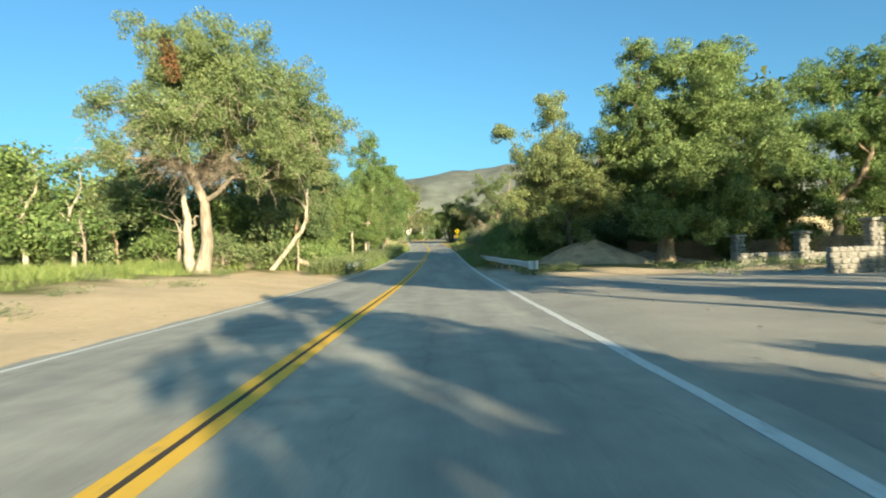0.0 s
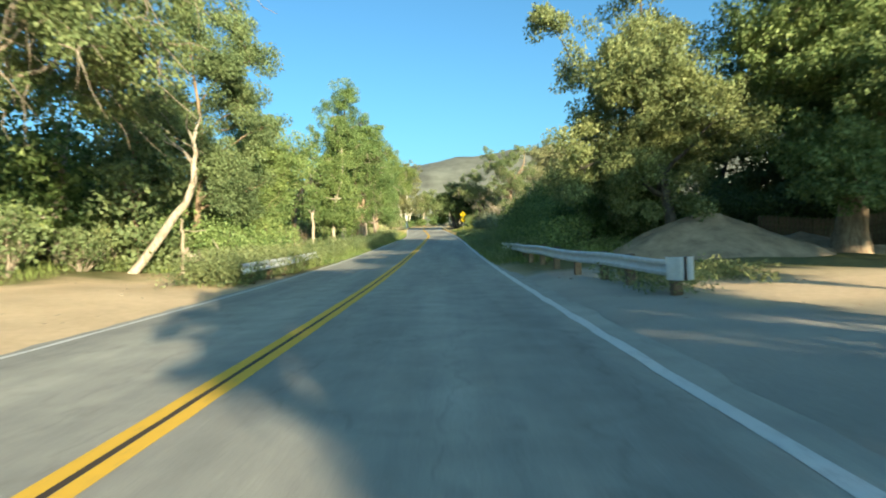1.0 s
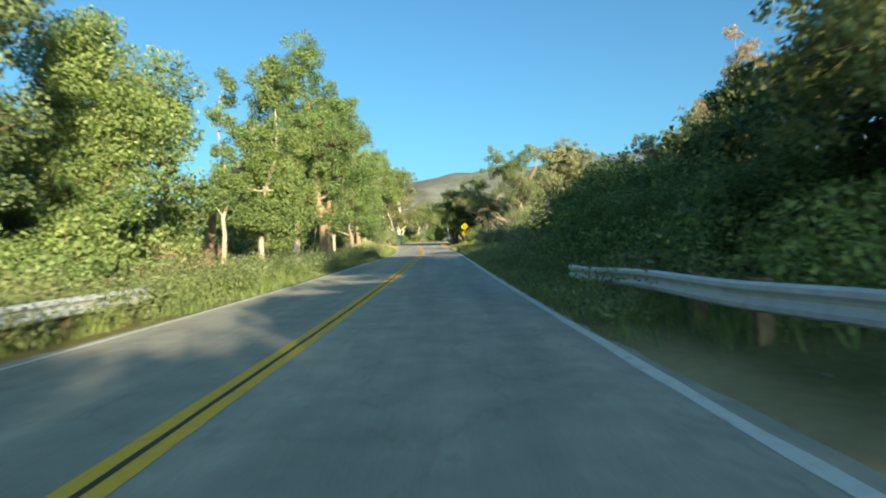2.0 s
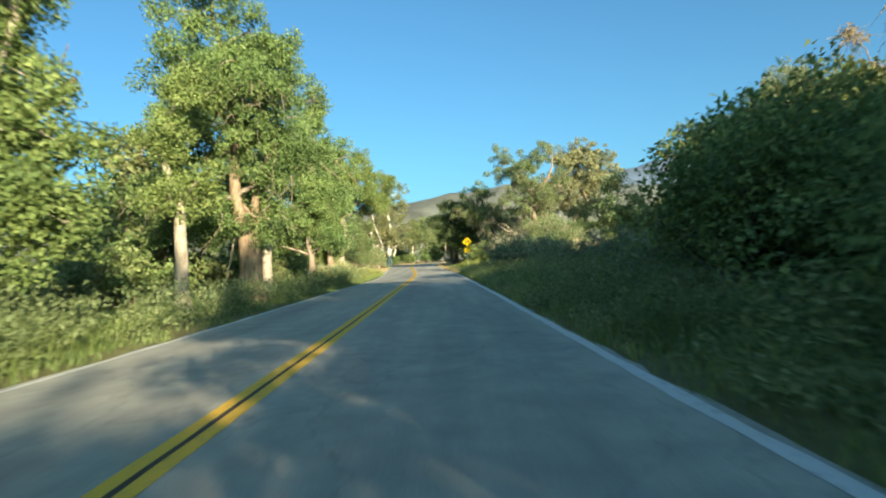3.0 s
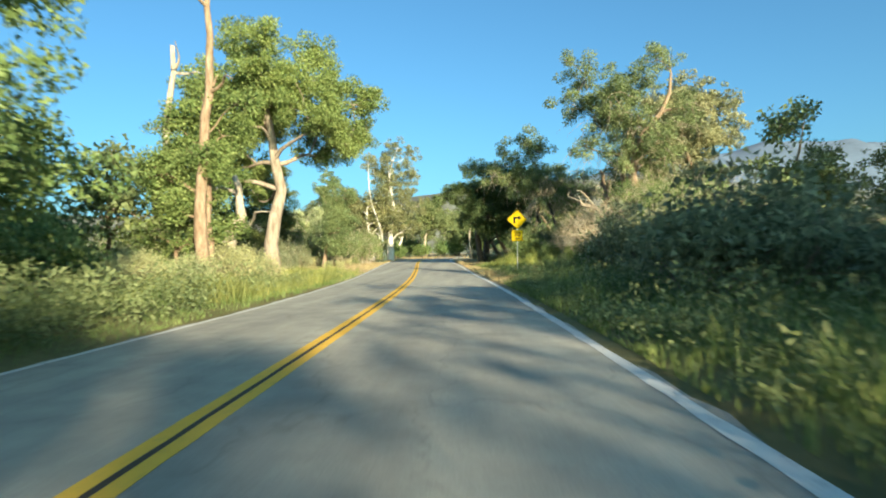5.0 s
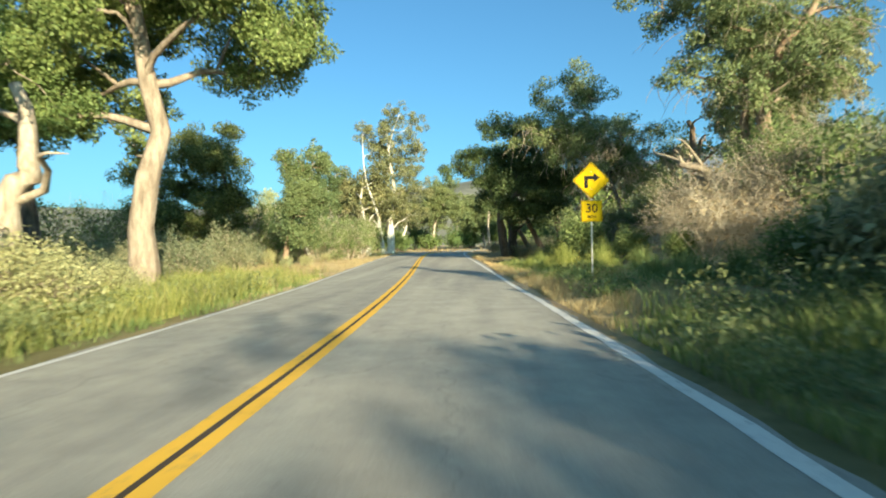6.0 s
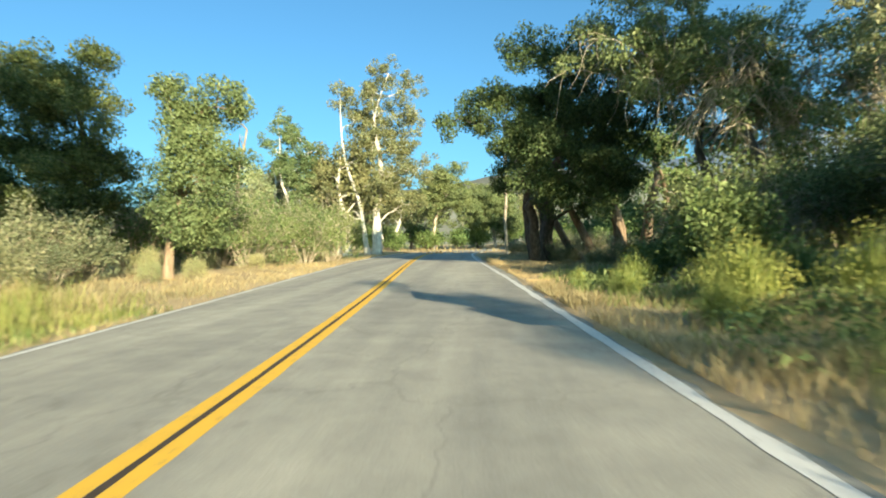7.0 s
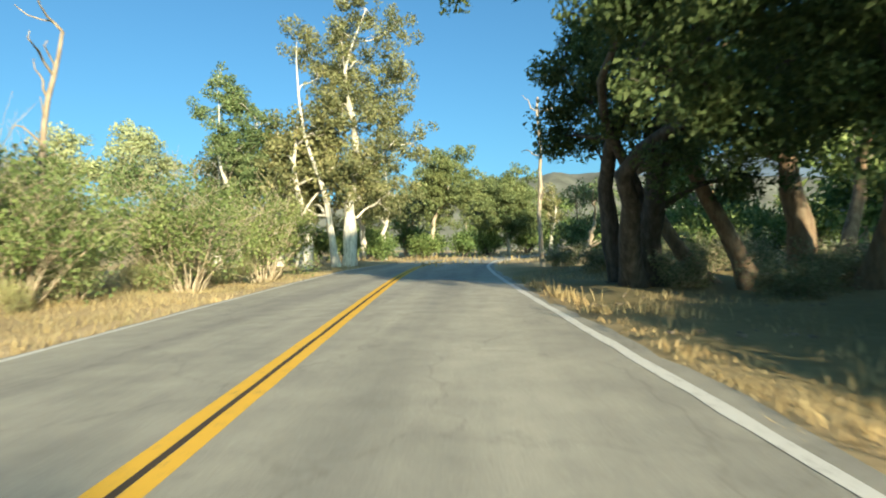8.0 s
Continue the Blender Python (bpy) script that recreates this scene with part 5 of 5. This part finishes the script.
shrubs(beside(24, 26, 68, 92, 9.6, 17, 0.7, 0.95, 1.7) + beside(19, 14, 92, 106, 7.6, 12, 0.85, 1.15, 1.5), "lower thicket", "thicket_bush", LEAF_GREYBRUSH, TWIG_GREY, "shaded grey-green bush with grey twigs", 53, height=2.4, width=2.8, size=0.17, stems=15, clump=0.55, density=0.8, bare=0.15)
shrubs(beside(25, 20, 68, 108, 16, 30, 0.6, 0.9, 2.6), "lower thicket", "thicket_bush", LEAF_GREYBRUSH, TWIG_TAN, "grey-green bush on the far verge", 54, height=3.0, width=3.4, size=0.22, stems=15, clump=0.65, density=0.7)
# undergrowth of the creek woods on the left
shrubs([(-9.8, 44.5, 0.9), (-8.8, 47.0, 0.8), (-11.0, 46.8, 1.1), (-9.4, 50.2, 1.0), (-12.6, 44.2, 1.1), (-14.8, 45.5, 1.3)] + beside(26, 26, 50, 112, -16, -9.2, 0.7, 1.25, 1.7) + beside(27, 10, 38, 50, -26, -14, 0.9, 1.3, 2.2), "left undergrowth", "undergrowth_bush", LEAF_BRIGHT, TWIG_GREY, "bright green bush under the trees", 55, height=2.3, width=2.6, size=0.16, stems=14, clump=0.5, density=0.8)
shrubs(beside(28, 22, 34, 100, -20, -9.0, 0.7, 1.3, 1.9), "left undergrowth", "undergrowth_bush", LEAF_OLIVE, TWIG_GREY, "olive bush with dry twigs under the trees", 56, height=2.2, width=2.6, size=0.16, stems=15, clump=0.5, density=0.7, bare=0.3)
shrubs(beside(29, 10, 36, 66, -17, -7.6, 0.7, 1.2, 2.0), "dry brush", "dry_bush", LEAF_DRY, TWIG_GREY, "leafless grey-brown brush beside the trees", 57, height=1.9, width=2.0, size=0.12, stems=22, bare=0.82, density=0.6)
# sage and scrub further on
shrubs(beside(30, 26, 99, 114, -12.5, -6.7, 0.65, 1.05, 1.0) + beside(34, 14, 127, 151, -9.8, -6.2, 0.35, 0.75, 1.2), "sage bushes", "sage_bush", LEAF_SAGE, TWIG_GREY, "pale sage bush in tall grass", 58, height=1.9, width=1.9, size=0.065, stems=18, clump=0.3, spiky=0.9, density=0.8)
shrubs(beside(31, 24, 118, 152, -19, -9.6, 0.7, 1.2, 1.6) + beside(35, 16, 113, 127, -14, -7.6, 0.5, 0.85, 1.3), "scrub", "scrub_bush", LEAF_GREYBRUSH, TWIG_TAN, "grey-green scrub bush in dry grass", 59, height=2.3, width=2.6, size=0.1, stems=22, clump=0.4, bare=0.35, density=0.8, thick=0.6)
shrubs([(-11.6, 137.5, 1.0), (-14.0, 140.0, 1.2), (-10.6, 143.0, 1.05), (-16.5, 137.0, 1.3), (-13.0, 146.0, 1.25), (-17.5, 143.5, 1.4), (-11.0, 150.0, 1.2), (-21, 150, 1.5), (-24, 141, 1.5), (-22, 130, 1.3), (-26, 124, 1.2), (-19, 119, 1.1), (12.4, 122.5, 1.2), (12.5, 116.5, 1.1), (11.6, 115.2, 1.15), (13.4, 114.0, 1.3), (10.9, 118.2, 0.9), (12.2, 113.4, 1.0)], "scrub", "scrub_bush", LEAF_OLIVE_GREEN, TWIG_TAN, "tall grey-green scrub bush with twiggy top", 60, height=3.4, width=3.6, size=0.11, stems=28, clump=0.48, bare=0.42, thick=0.55, fine=2, density=0.8)
shrubs([(-14, 168, 1.2), (-9.5, 170.5, 0.9), (-6.5, 176, 1.0), (-12, 180, 1.4), (-3.5, 181, 1.1), (-19, 172, 1.5), (-1, 186, 1.3), (3, 190, 1.5), (-8, 190, 1.6), (8, 198, 1.6), (-16, 188, 1.7), (5.5, 158, 1.0), (8.5, 163, 1.3), (12, 170, 1.5), (9.5, 155, 1.2), (16, 178, 1.6), (14, 160, 1.4), (20, 166, 1.6), (22, 185, 1.8), (28, 175, 1.8)], "scrub at the bend", "scrub_bush", LEAF_GREEN, BARK_DARK, "dark green bush at the road bend", 65, height=1.9, width=2.6, size=0.2, stems=14, clump=0.5)
# right verge past the sign
shrubs([(8.0, 122.8, 0.8), (8.8, 125.0, 0.9), (5.5, 127.4, 1.05), (6.7, 129.6, 1.0), (8.2, 126.8, 0.9), (7.7, 132.2, 1.0), (9.4, 130.0, 1.05), (9.9, 134.0, 1.0)], "bank bushes", "bank_bush", LEAF_OLIVE, TWIG_TAN, "tall leafy grey-green bush at the foot of the bank", 67, height=3.0, width=3.2, size=0.1, density=0.8, stems=26, clump=0.45, bare=0.12, spiky=0.3)
place(tuft("broom_weed", LEAF_YELLOW, "bright yellow-green broom weed in the sun", 61, 460, 1.0, 0.55), [(2.2, 119.2, 0, 0.8), (3.1, 120.6, 40, 1.3), (2.0, 123.6, 80, 0.7), (3.6, 123.2, 120, 1.15), (4.0, 117.6, 200, 1.1), (1.6, 126.8, 240, 0.6), (2.8, 126.0, 290, 1.0), (4.6, 120.0, 20, 1.35), (3.3, 114.9, 70, 0.65)], "broom weeds")
place(tuft("broom_weed", LEAF_OLIVE_GREEN, "green leafy broom weed on the verge", 66, 380, 1.1, 0.6), [(5.0, 122.6, 60, 1.2), (5.2, 117.0, 100, 0.9), (2.6, 128.8, 220, 0.7), (5.2, 125.6, 260, 1.3), (5.4, 113.6, 310, 1.0), (4.2, 112.2, 20, 0.9), (5.6, 110.4, 90, 1.1), (4.4, 109.6, 140, 0.9)], "broom weeds")
shrubs([(5.6, 119.8, 0.75), (6.4, 116.6, 0.6), (4.7, 125.2, 1.35), (3.6, 127.6, 0.7), (4.9, 132.5, 0.6), (6.8, 135.6, 0.8)], "green weeds", "weed_bush", LEAF_OLIVE_GREEN, LEAF_OLIVE_GREEN, "green leafy roadside weed bush", 62, height=1.5, width=1.7, size=0.1, stems=24, clump=0.32, spiky=0.7)
shrubs([(6.6, 118.4, 0.9), (7.8, 120.6, 1.1), (8.6, 118.0, 1.15), (7.0, 116.0, 1.0), (9.4, 121.6, 1.0), (8.4, 114.9, 0.95), (10.4, 117.4, 1.25), (8.4, 123.6, 0.9), (10.2, 114.2, 1.0), (11.2, 120.4, 1.1), (6.2, 126.2, 0.9), (7.4, 128.4, 1.1)], "dry brush", "dry_bush", LEAF_DRY, TWIG_TAN, "dead tan brush with bare branching twigs", 63, height=2.3, width=2.4, size=0.1, stems=30, bare=0.8, density=0.5, thick=0.45, fine=3, clump=0.3)
shrubs([(4.6, 138.6, 0.8), (6.4, 140.4, 0.9), (3.2, 141.6, 0.8), (8.4, 139.4, 1.0), (5.2, 144.6, 1.0), (2.6, 147.5, 0.9), (9.8, 142.4, 1.1), (7.2, 146.6, 1.1), (1.7, 151.5, 0.8), (5.5, 151.6, 1.1), (10.6, 136.6, 0.8), (12.6, 140.0, 1.0)], "shaded undergrowth", "undergrowth_bush", LEAF_GREYBRUSH, TWIG_TAN, "low dusty twiggy undergrowth beneath the oak", 64, height=0.95, width=2.2, size=0.08, stems=22, clump=0.3, bare=0.35, thick=0.5, fine=1)


# ---- verge weeds and grass ----
def weeds(name, spots, height, leaf, label, seed, per=40, size=0.095, spreadw=0.16):
    rs = np.random.RandomState(seed)
    n = len(spots)
    h = height * rs.uniform(0.45, 1.1, n)
    k = np.repeat(np.arange(n), per)
    f = rs.rand(n * per) ** 0.8
    x = spots[k, 0] + rs.normal(size=n * per) * spreadw * (0.6 + f)
    y = spots[k, 1] + rs.normal(size=n * per) * spreadw * (0.6 + f)
    c = np.stack([x, y, ground_z(spots[k, 0], spots[k, 1]) + 0.03 + f * h[k]], -1)
    return tagged(new(name, leaf_mesh(name, c, size, leaf, rs, -0.4, 0.4)), label, "weeds", kind="stuff")


weeds("verge_weeds", strewn(760, 46, 101, -5.9, -4.05, 71, 150, 0.4), 1.15, LEAF_WEED, "dense green weeds along the road edge", 71)
weeds("verge_weeds", strewn(760, 35.5, 47, -6.4, -4.1, 72, 150, 0.4), 1.05, LEAF_WEED, "dark green weeds round the guard rail", 72)
weeds("verge_weeds", strewn(1250, 42, 106, 4.9, 9.4, 73, 300, 0.45), 0.95, LEAF_WEED, "dense dark green weeds on the shaded verge", 73)
weeds("verge_weeds", strewn(220, 41, 60, 5.6, 7.6, 74, 60, 0.35), 1.7, LEAF_GREEN, "tall leafy weeds behind the guard rail", 74, 45, 0.12, 0.2)
weeds("verge_weeds", strewn(70, 29.5, 33.5, 5.9, 9.0, 75, 16, 0.35), 0.4, LEAF_WEED, "low weeds at the rail end", 75)
weeds("verge_weeds", strewn(150, 23, 33, 13, 24, 76, 26, 0.5), 0.45, LEAF_WILLOW, "low grey-green weeds before the stone wall", 76)
weeds("verge_weeds", strewn(200, 108, 128, 4.6, 8.5, 77, 40, 0.35), 0.4, LEAF_OLIVE_GREEN, "yellow-green weeds among dry grass", 77)
weeds("verge_weeds", strewn(240, 99, 118, -6.6, -4.1, 78, 70, 0.35), 0.6, LEAF_WEED, "green weeds in tall roadside grass", 78)
weeds("verge_weeds", strewn(60, 8, 34, -11.5, -6.5, 79, 9, 0.3), 0.28, LEAF_WEED, "small weed tufts on bare sand", 79, 34, 0.07)

grass("tall_grass", strewn(22500, 42, 62, -12.5, -4.1, 81, 520, 0.45), 0.75, 0.0078, GRASS_LUSH, "tall sunlit green grass", 81)
grass("tall_grass", strewn(33000, 2, 46, -24, -11.0, 82, 620, 0.55), 0.6, 0.0096, GRASS_LUSH, "green grass behind the sandy shoulder", 82)
grass("tall_grass", strewn(7500, 46, 122, -4.5, -3.55, 93, 420, 0.3), 0.3, 0.0066, GRASS_LUSH, "grass along the left edge line", 93)
grass("tall_grass", strewn(15000, 62, 100, -11, -5.2, 83, 420, 0.5), 0.7, 0.0084, GRASS_LUSH, "tall green grass under the trees", 83)
grass("tall_grass", strewn(36000, 97, 122, -11.0, -4.0, 84, 800, 0.45), 0.75, 0.0072, GRASS_GREEN, "tall yellow-green grass in the sun", 84)
grass("dry_grass", strewn(9000, 104, 126, -13.0, -4.3, 85, 300, 0.5), 0.5, 0.011, GRASS_DRY, "dry straw grass among green", 85)
grass("dry_grass", strewn(46000, 112, 160, -15.0, -3.65, 86, 1700, 0.4), 0.2, 0.007, GRASS_DRY, "short dry straw grass", 86, 0.9)
grass("dry_grass", strewn(3200, 123, 132, 3.88, 4.7, 95, 160, 0.22), 0.15, 0.006, GRASS_DRY, "golden dry grass tufts beside the road", 95, 0.9)
grass("dry_grass", strewn(21000, 105, 123, 3.88, 7.2, 87, 900, 0.28), 0.3, 0.006, GRASS_DRY, "golden dry grass on the verge", 87, 0.9)
grass("dry_grass", strewn(900, 132, 146, 3.9, 4.5, 94, 36, 0.18), 0.16, 0.006, GRASS_DRY, "strip of golden dry grass along the edge line", 94, 0.9)
weeds("verge_weeds", strewn(860, 43, 104, 4.2, 5.3, 70, 320, 0.3), 0.42, LEAF_WEED, "low dark weeds crowding the road edge", 70, 26, 0.08, 0.14)
grass("tall_grass", strewn(13500, 42, 105, 3.98, 5.2, 91, 600, 0.35), 0.36, 0.0072, GRASS_LUSH, "shaded grass along the edge line", 91)
grass("tall_grass", strewn(22500, 41, 107, 4.6, 9.6, 88, 560, 0.4), 0.75, 0.0084, GRASS_LUSH, "shaded tall grass on the verge", 88)
grass("tall_grass", strewn(3750, 112, 130, 4.5, 8.0, 89, 70, 0.25), 0.5, 0.0072, GRASS_GREEN, "bright green grass tufts", 89)
grass("dry_grass", strewn(2200, 128, 150, 4.1, 9.0, 92, 60, 0.28), 0.25, 0.01, GRASS_DRY, "sparse dry tufts on shaded dirt", 92)
grass("dry_grass", strewn(6000, 58, 96, 4.1, 8.8, 96, 90, 0.5), 0.4, 0.008, GRASS_DRY, "patches of dry straw in the shaded verge", 96)
grass("dry_grass", strewn(5000, 158, 200, -30, 25, 90, 260, 0.8), 0.45, 0.03, GRASS_DRY, "dry grass round the bend", 90)


# ---- dead wood ----
def dead_tree(x, y, path, r, label, seed, twigs=6, mat=None, name="dead_tree"):
    """A bare trunk along a path of (x, y, z), with broken side branches."""
    rs = np.random.RandomState(seed)
    mat = mat or WOOD_DEAD
    top = tagged(new(name), label, "dead tree")
    top.location = (x, y, gz(x, y) - 0.1)
    p = np.array(path, float)
    u = np.linspace(0, 1, 12)
    k = np.linspace(0, 1, len(p))
    pts = np.stack([np.interp(u, k, p[:, j]) for j in range(3)], -1) + rs.normal(size=(12, 3)) * r * 0.25
    part("trunk", join_tubes("trunk", [tube_data(pts, r * np.linspace(1.15, 0.4, 12), 9, seed, 0.08)], mat), mat, top)
    for j in range(twigs):
        a = pts[rs.randint(4, 12)]
        b = a + np.array([rs.normal() * 0.9, rs.normal() * 0.9, rs.uniform(0.1, 1.2)]) * (0.6 + r * 2)
        part("branch", join_tubes("branch", [tube_data(curve_points(a, b, 0.05, rs, 6, 0.08), np.linspace(r * 0.35, 0.012, 6), 6, j, 0.08)], mat), mat, top)
    return top


dead_tree(-12.0, 41.0, [(0, 0, 0), (1.2, 0, 1.5), (2.4, 0.1, 3.0), (2.6, 0.1, 4.2), (2.7, 0.1, 5.5)], 0.17, "leaning pale dead trunk at the roadside", 91, 5, BARK_PALE)
dead_tree(-10.2, 41.5, [(0, 0, 0), (0.05, 0, 1.6), (0.0, 0, 2.3)], 0.08, "thin upright dead pole", 92, 1)
dead_tree(-10.6, 42.2, [(0, 0, 0.9), (0.9, 0, 0.5), (1.7, 0, 0.25)], 0.2, "broken fallen trunk in weeds", 93, 2)
dead_tree(-14.3, 33.4, [(0, 0, 0), (-0.1, 0, 2.4), (-0.25, 0, 4.9)], 0.3, "broken pale trunk stub", 94, 2, BARK_PALE)
dead_tree(-16.4, 36.5, [(0, 0, 0), (0.1, 0, 1.6), (0.5, 0, 3.4), (0.3, 0, 5.6)], 0.12, "dead grey trunk with bare branches", 95, 10, TWIG_GREY)
dead_tree(-20.0, 33.0, [(0, 0, 0), (0.0, 0, 1.6), (-0.3, 0, 3.0)], 0.08, "small bare dead tree in brush", 96, 9, TWIG_GREY)
dead_tree(-17.5, 72.0, [(0, 0, 0), (0.1, 0, 5.0), (0.0, 0, 9.0)], 0.27, "tall broken golden-brown snag", 97, 4, BARK_TAN)
dead_tree(-7.9, 76.0, [(0, 0, 0), (-0.05, 0, 2.5), (0.0, 0, 5.4)], 0.33, "thick broken brown trunk", 98, 1, BARK_TAN)
dead_tree(-9.3, 75.5, [(0, 0, 0), (0.4, 0, 1.9), (0.8, 0, 3.6)], 0.06, "thin leaning dead stick", 99, 1)
dead_tree(-9.8, 103.4, [(0, 0, 0), (-0.15, 0, 3.0), (0.1, 0, 6.0), (0.25, 0, 9.0), (0.2, 0, 12.0)], 0.24, "tall bare tan trunk among green trees", 100, 3, BARK_TAN)
dead_tree(-13.6, 107.0, [(0, 0, 0), (0.1, 0, 4.0), (0.5, 0, 7.0), (0.9, 0, 11.0)], 0.24, "tall bare white trunk", 108, 3, BARK_PALE)
dead_tree(-12.2, 65.5, [(0, 0, 0), (0.3, 0, 3.6), (1.2, 0, 5.2), (2.2, 0, 5.7), (3.2, 0, 6.5)], 0.2, "broken dead tree with a jutting brown limb", 109, 5, BARK_TAN)
dead_tree(-11.6, 109.5, [(0, 0, 0), (0.3, 0, 2.6), (0.9, 0, 3.7), (0.7, 0, 5.4)], 0.34, "twisted pale broken trunk", 101, 2, BARK_PALE)
dead_tree(1.0, 154.0, [(0, 0, 0), (-0.05, 0, 3.0), (0.05, 0, 5.6), (-0.1, 0, 8.2)], 0.11, "slim white dead trunk at the bend", 102, 4, BARK_PALE)
dead_tree(2.5, 152.5, [(0, 0, 0), (0.5, 0, 1.2), (0.8, 0, 2.4)], 0.14, "forked white dead trunk", 103, 3, BARK_PALE)
dead_tree(1.3, 152.0, [(0, 0, 0), (0.2, 0, 1.0), (0.9, 0, 0.8), (1.5, 0, 0.3)], 0.11, "bent white fallen limb", 104, 1, BARK_PALE)
dead_tree(-13.4, 140.5, [(0, 0, 0), (0.1, 0, 3.0), (0.2, 0, 5.0), (0.7, 0, 7.2)], 0.11, "bare weathered dead tree in scrub", 105, 10)
dead_tree(10.2, 120.2, [(0, 0, 0), (-0.6, 0, 1.0), (-1.5, -0.1, 1.5), (-2.5, 0, 2.0)], 0.28, "gnarled sun-bleached dead log on the bank", 106, 5, WOOD_DEAD)
dead_tree(11.8, 128.0, [(0, 0, 0), (-0.2, 0, 3.2), (-0.9, 0, 6.5)], 0.3, "sunlit tan trunk on the bank", 107, 5, BARK_TAN)


def rocks(name, spots, size, mat, label, seed):
    """Loose stones strewn on the ground, joined."""
    rs = np.random.RandomState(seed)
    cube = np.array([(x, y, z) for x in (-1, 1) for y in (-1, 1) for z in (-1, 1)], float)
    quads = [(0, 1, 3, 2), (4, 6, 7, 5), (0, 4, 5, 1), (2, 3, 7, 6), (0, 2, 6, 4), (1, 5, 7, 3)]
    vs, fs = [], []
    for k, (x, y) in enumerate(spots):
        r = size * rs.uniform(0.4, 1.5) * np.array([1, rs.uniform(0.6, 1.1), rs.uniform(0.35, 0.7)])
        t = rs.uniform(0, math.pi)
        p = cube * (1 + rs.uniform(-0.3, 0.3, cube.shape)) * r
        px, py = p[:, 0] * math.cos(t) - p[:, 1] * math.sin(t), p[:, 0] * math.sin(t) + p[:, 1] * math.cos(t)
        vs += np.stack([px + x, py + y, p[:, 2] + gz(x, y) + r[2] * 0.4], -1).tolist()
        fs += [tuple(i + 8 * k for i in q) for q in quads]
    me = bpy.data.meshes.new(name)
    me.from_pydata(vs, [], fs)
    me.materials.append(mat)
    return tagged(new(name, me), label, "stones", kind="stuff")


rocks("loose_stones", strewn(200, 124, 146, 4.6, 9.5, 111, 40, 0.6), 0.03, PEBBLE, "loose stones and clods on the verge", 111)
rocks("loose_stones", strewn(160, 4, 40, 5.0, 20.0, 112, 50, 0.9), 0.02, PEBBLE, "pebbles on the gravel pull-out", 112)
rocks("loose_stones", strewn(120, 2, 42, -11.0, -4.2, 113, 40, 0.8), 0.016, PEBBLE, "pebbles on the sandy shoulder", 113)
rocks("loose_stones", strewn(160, 104, 150, -7.0, -3.9, 114, 60, 0.4), 0.02, PEBBLE, "small stones along the road edge", 114)
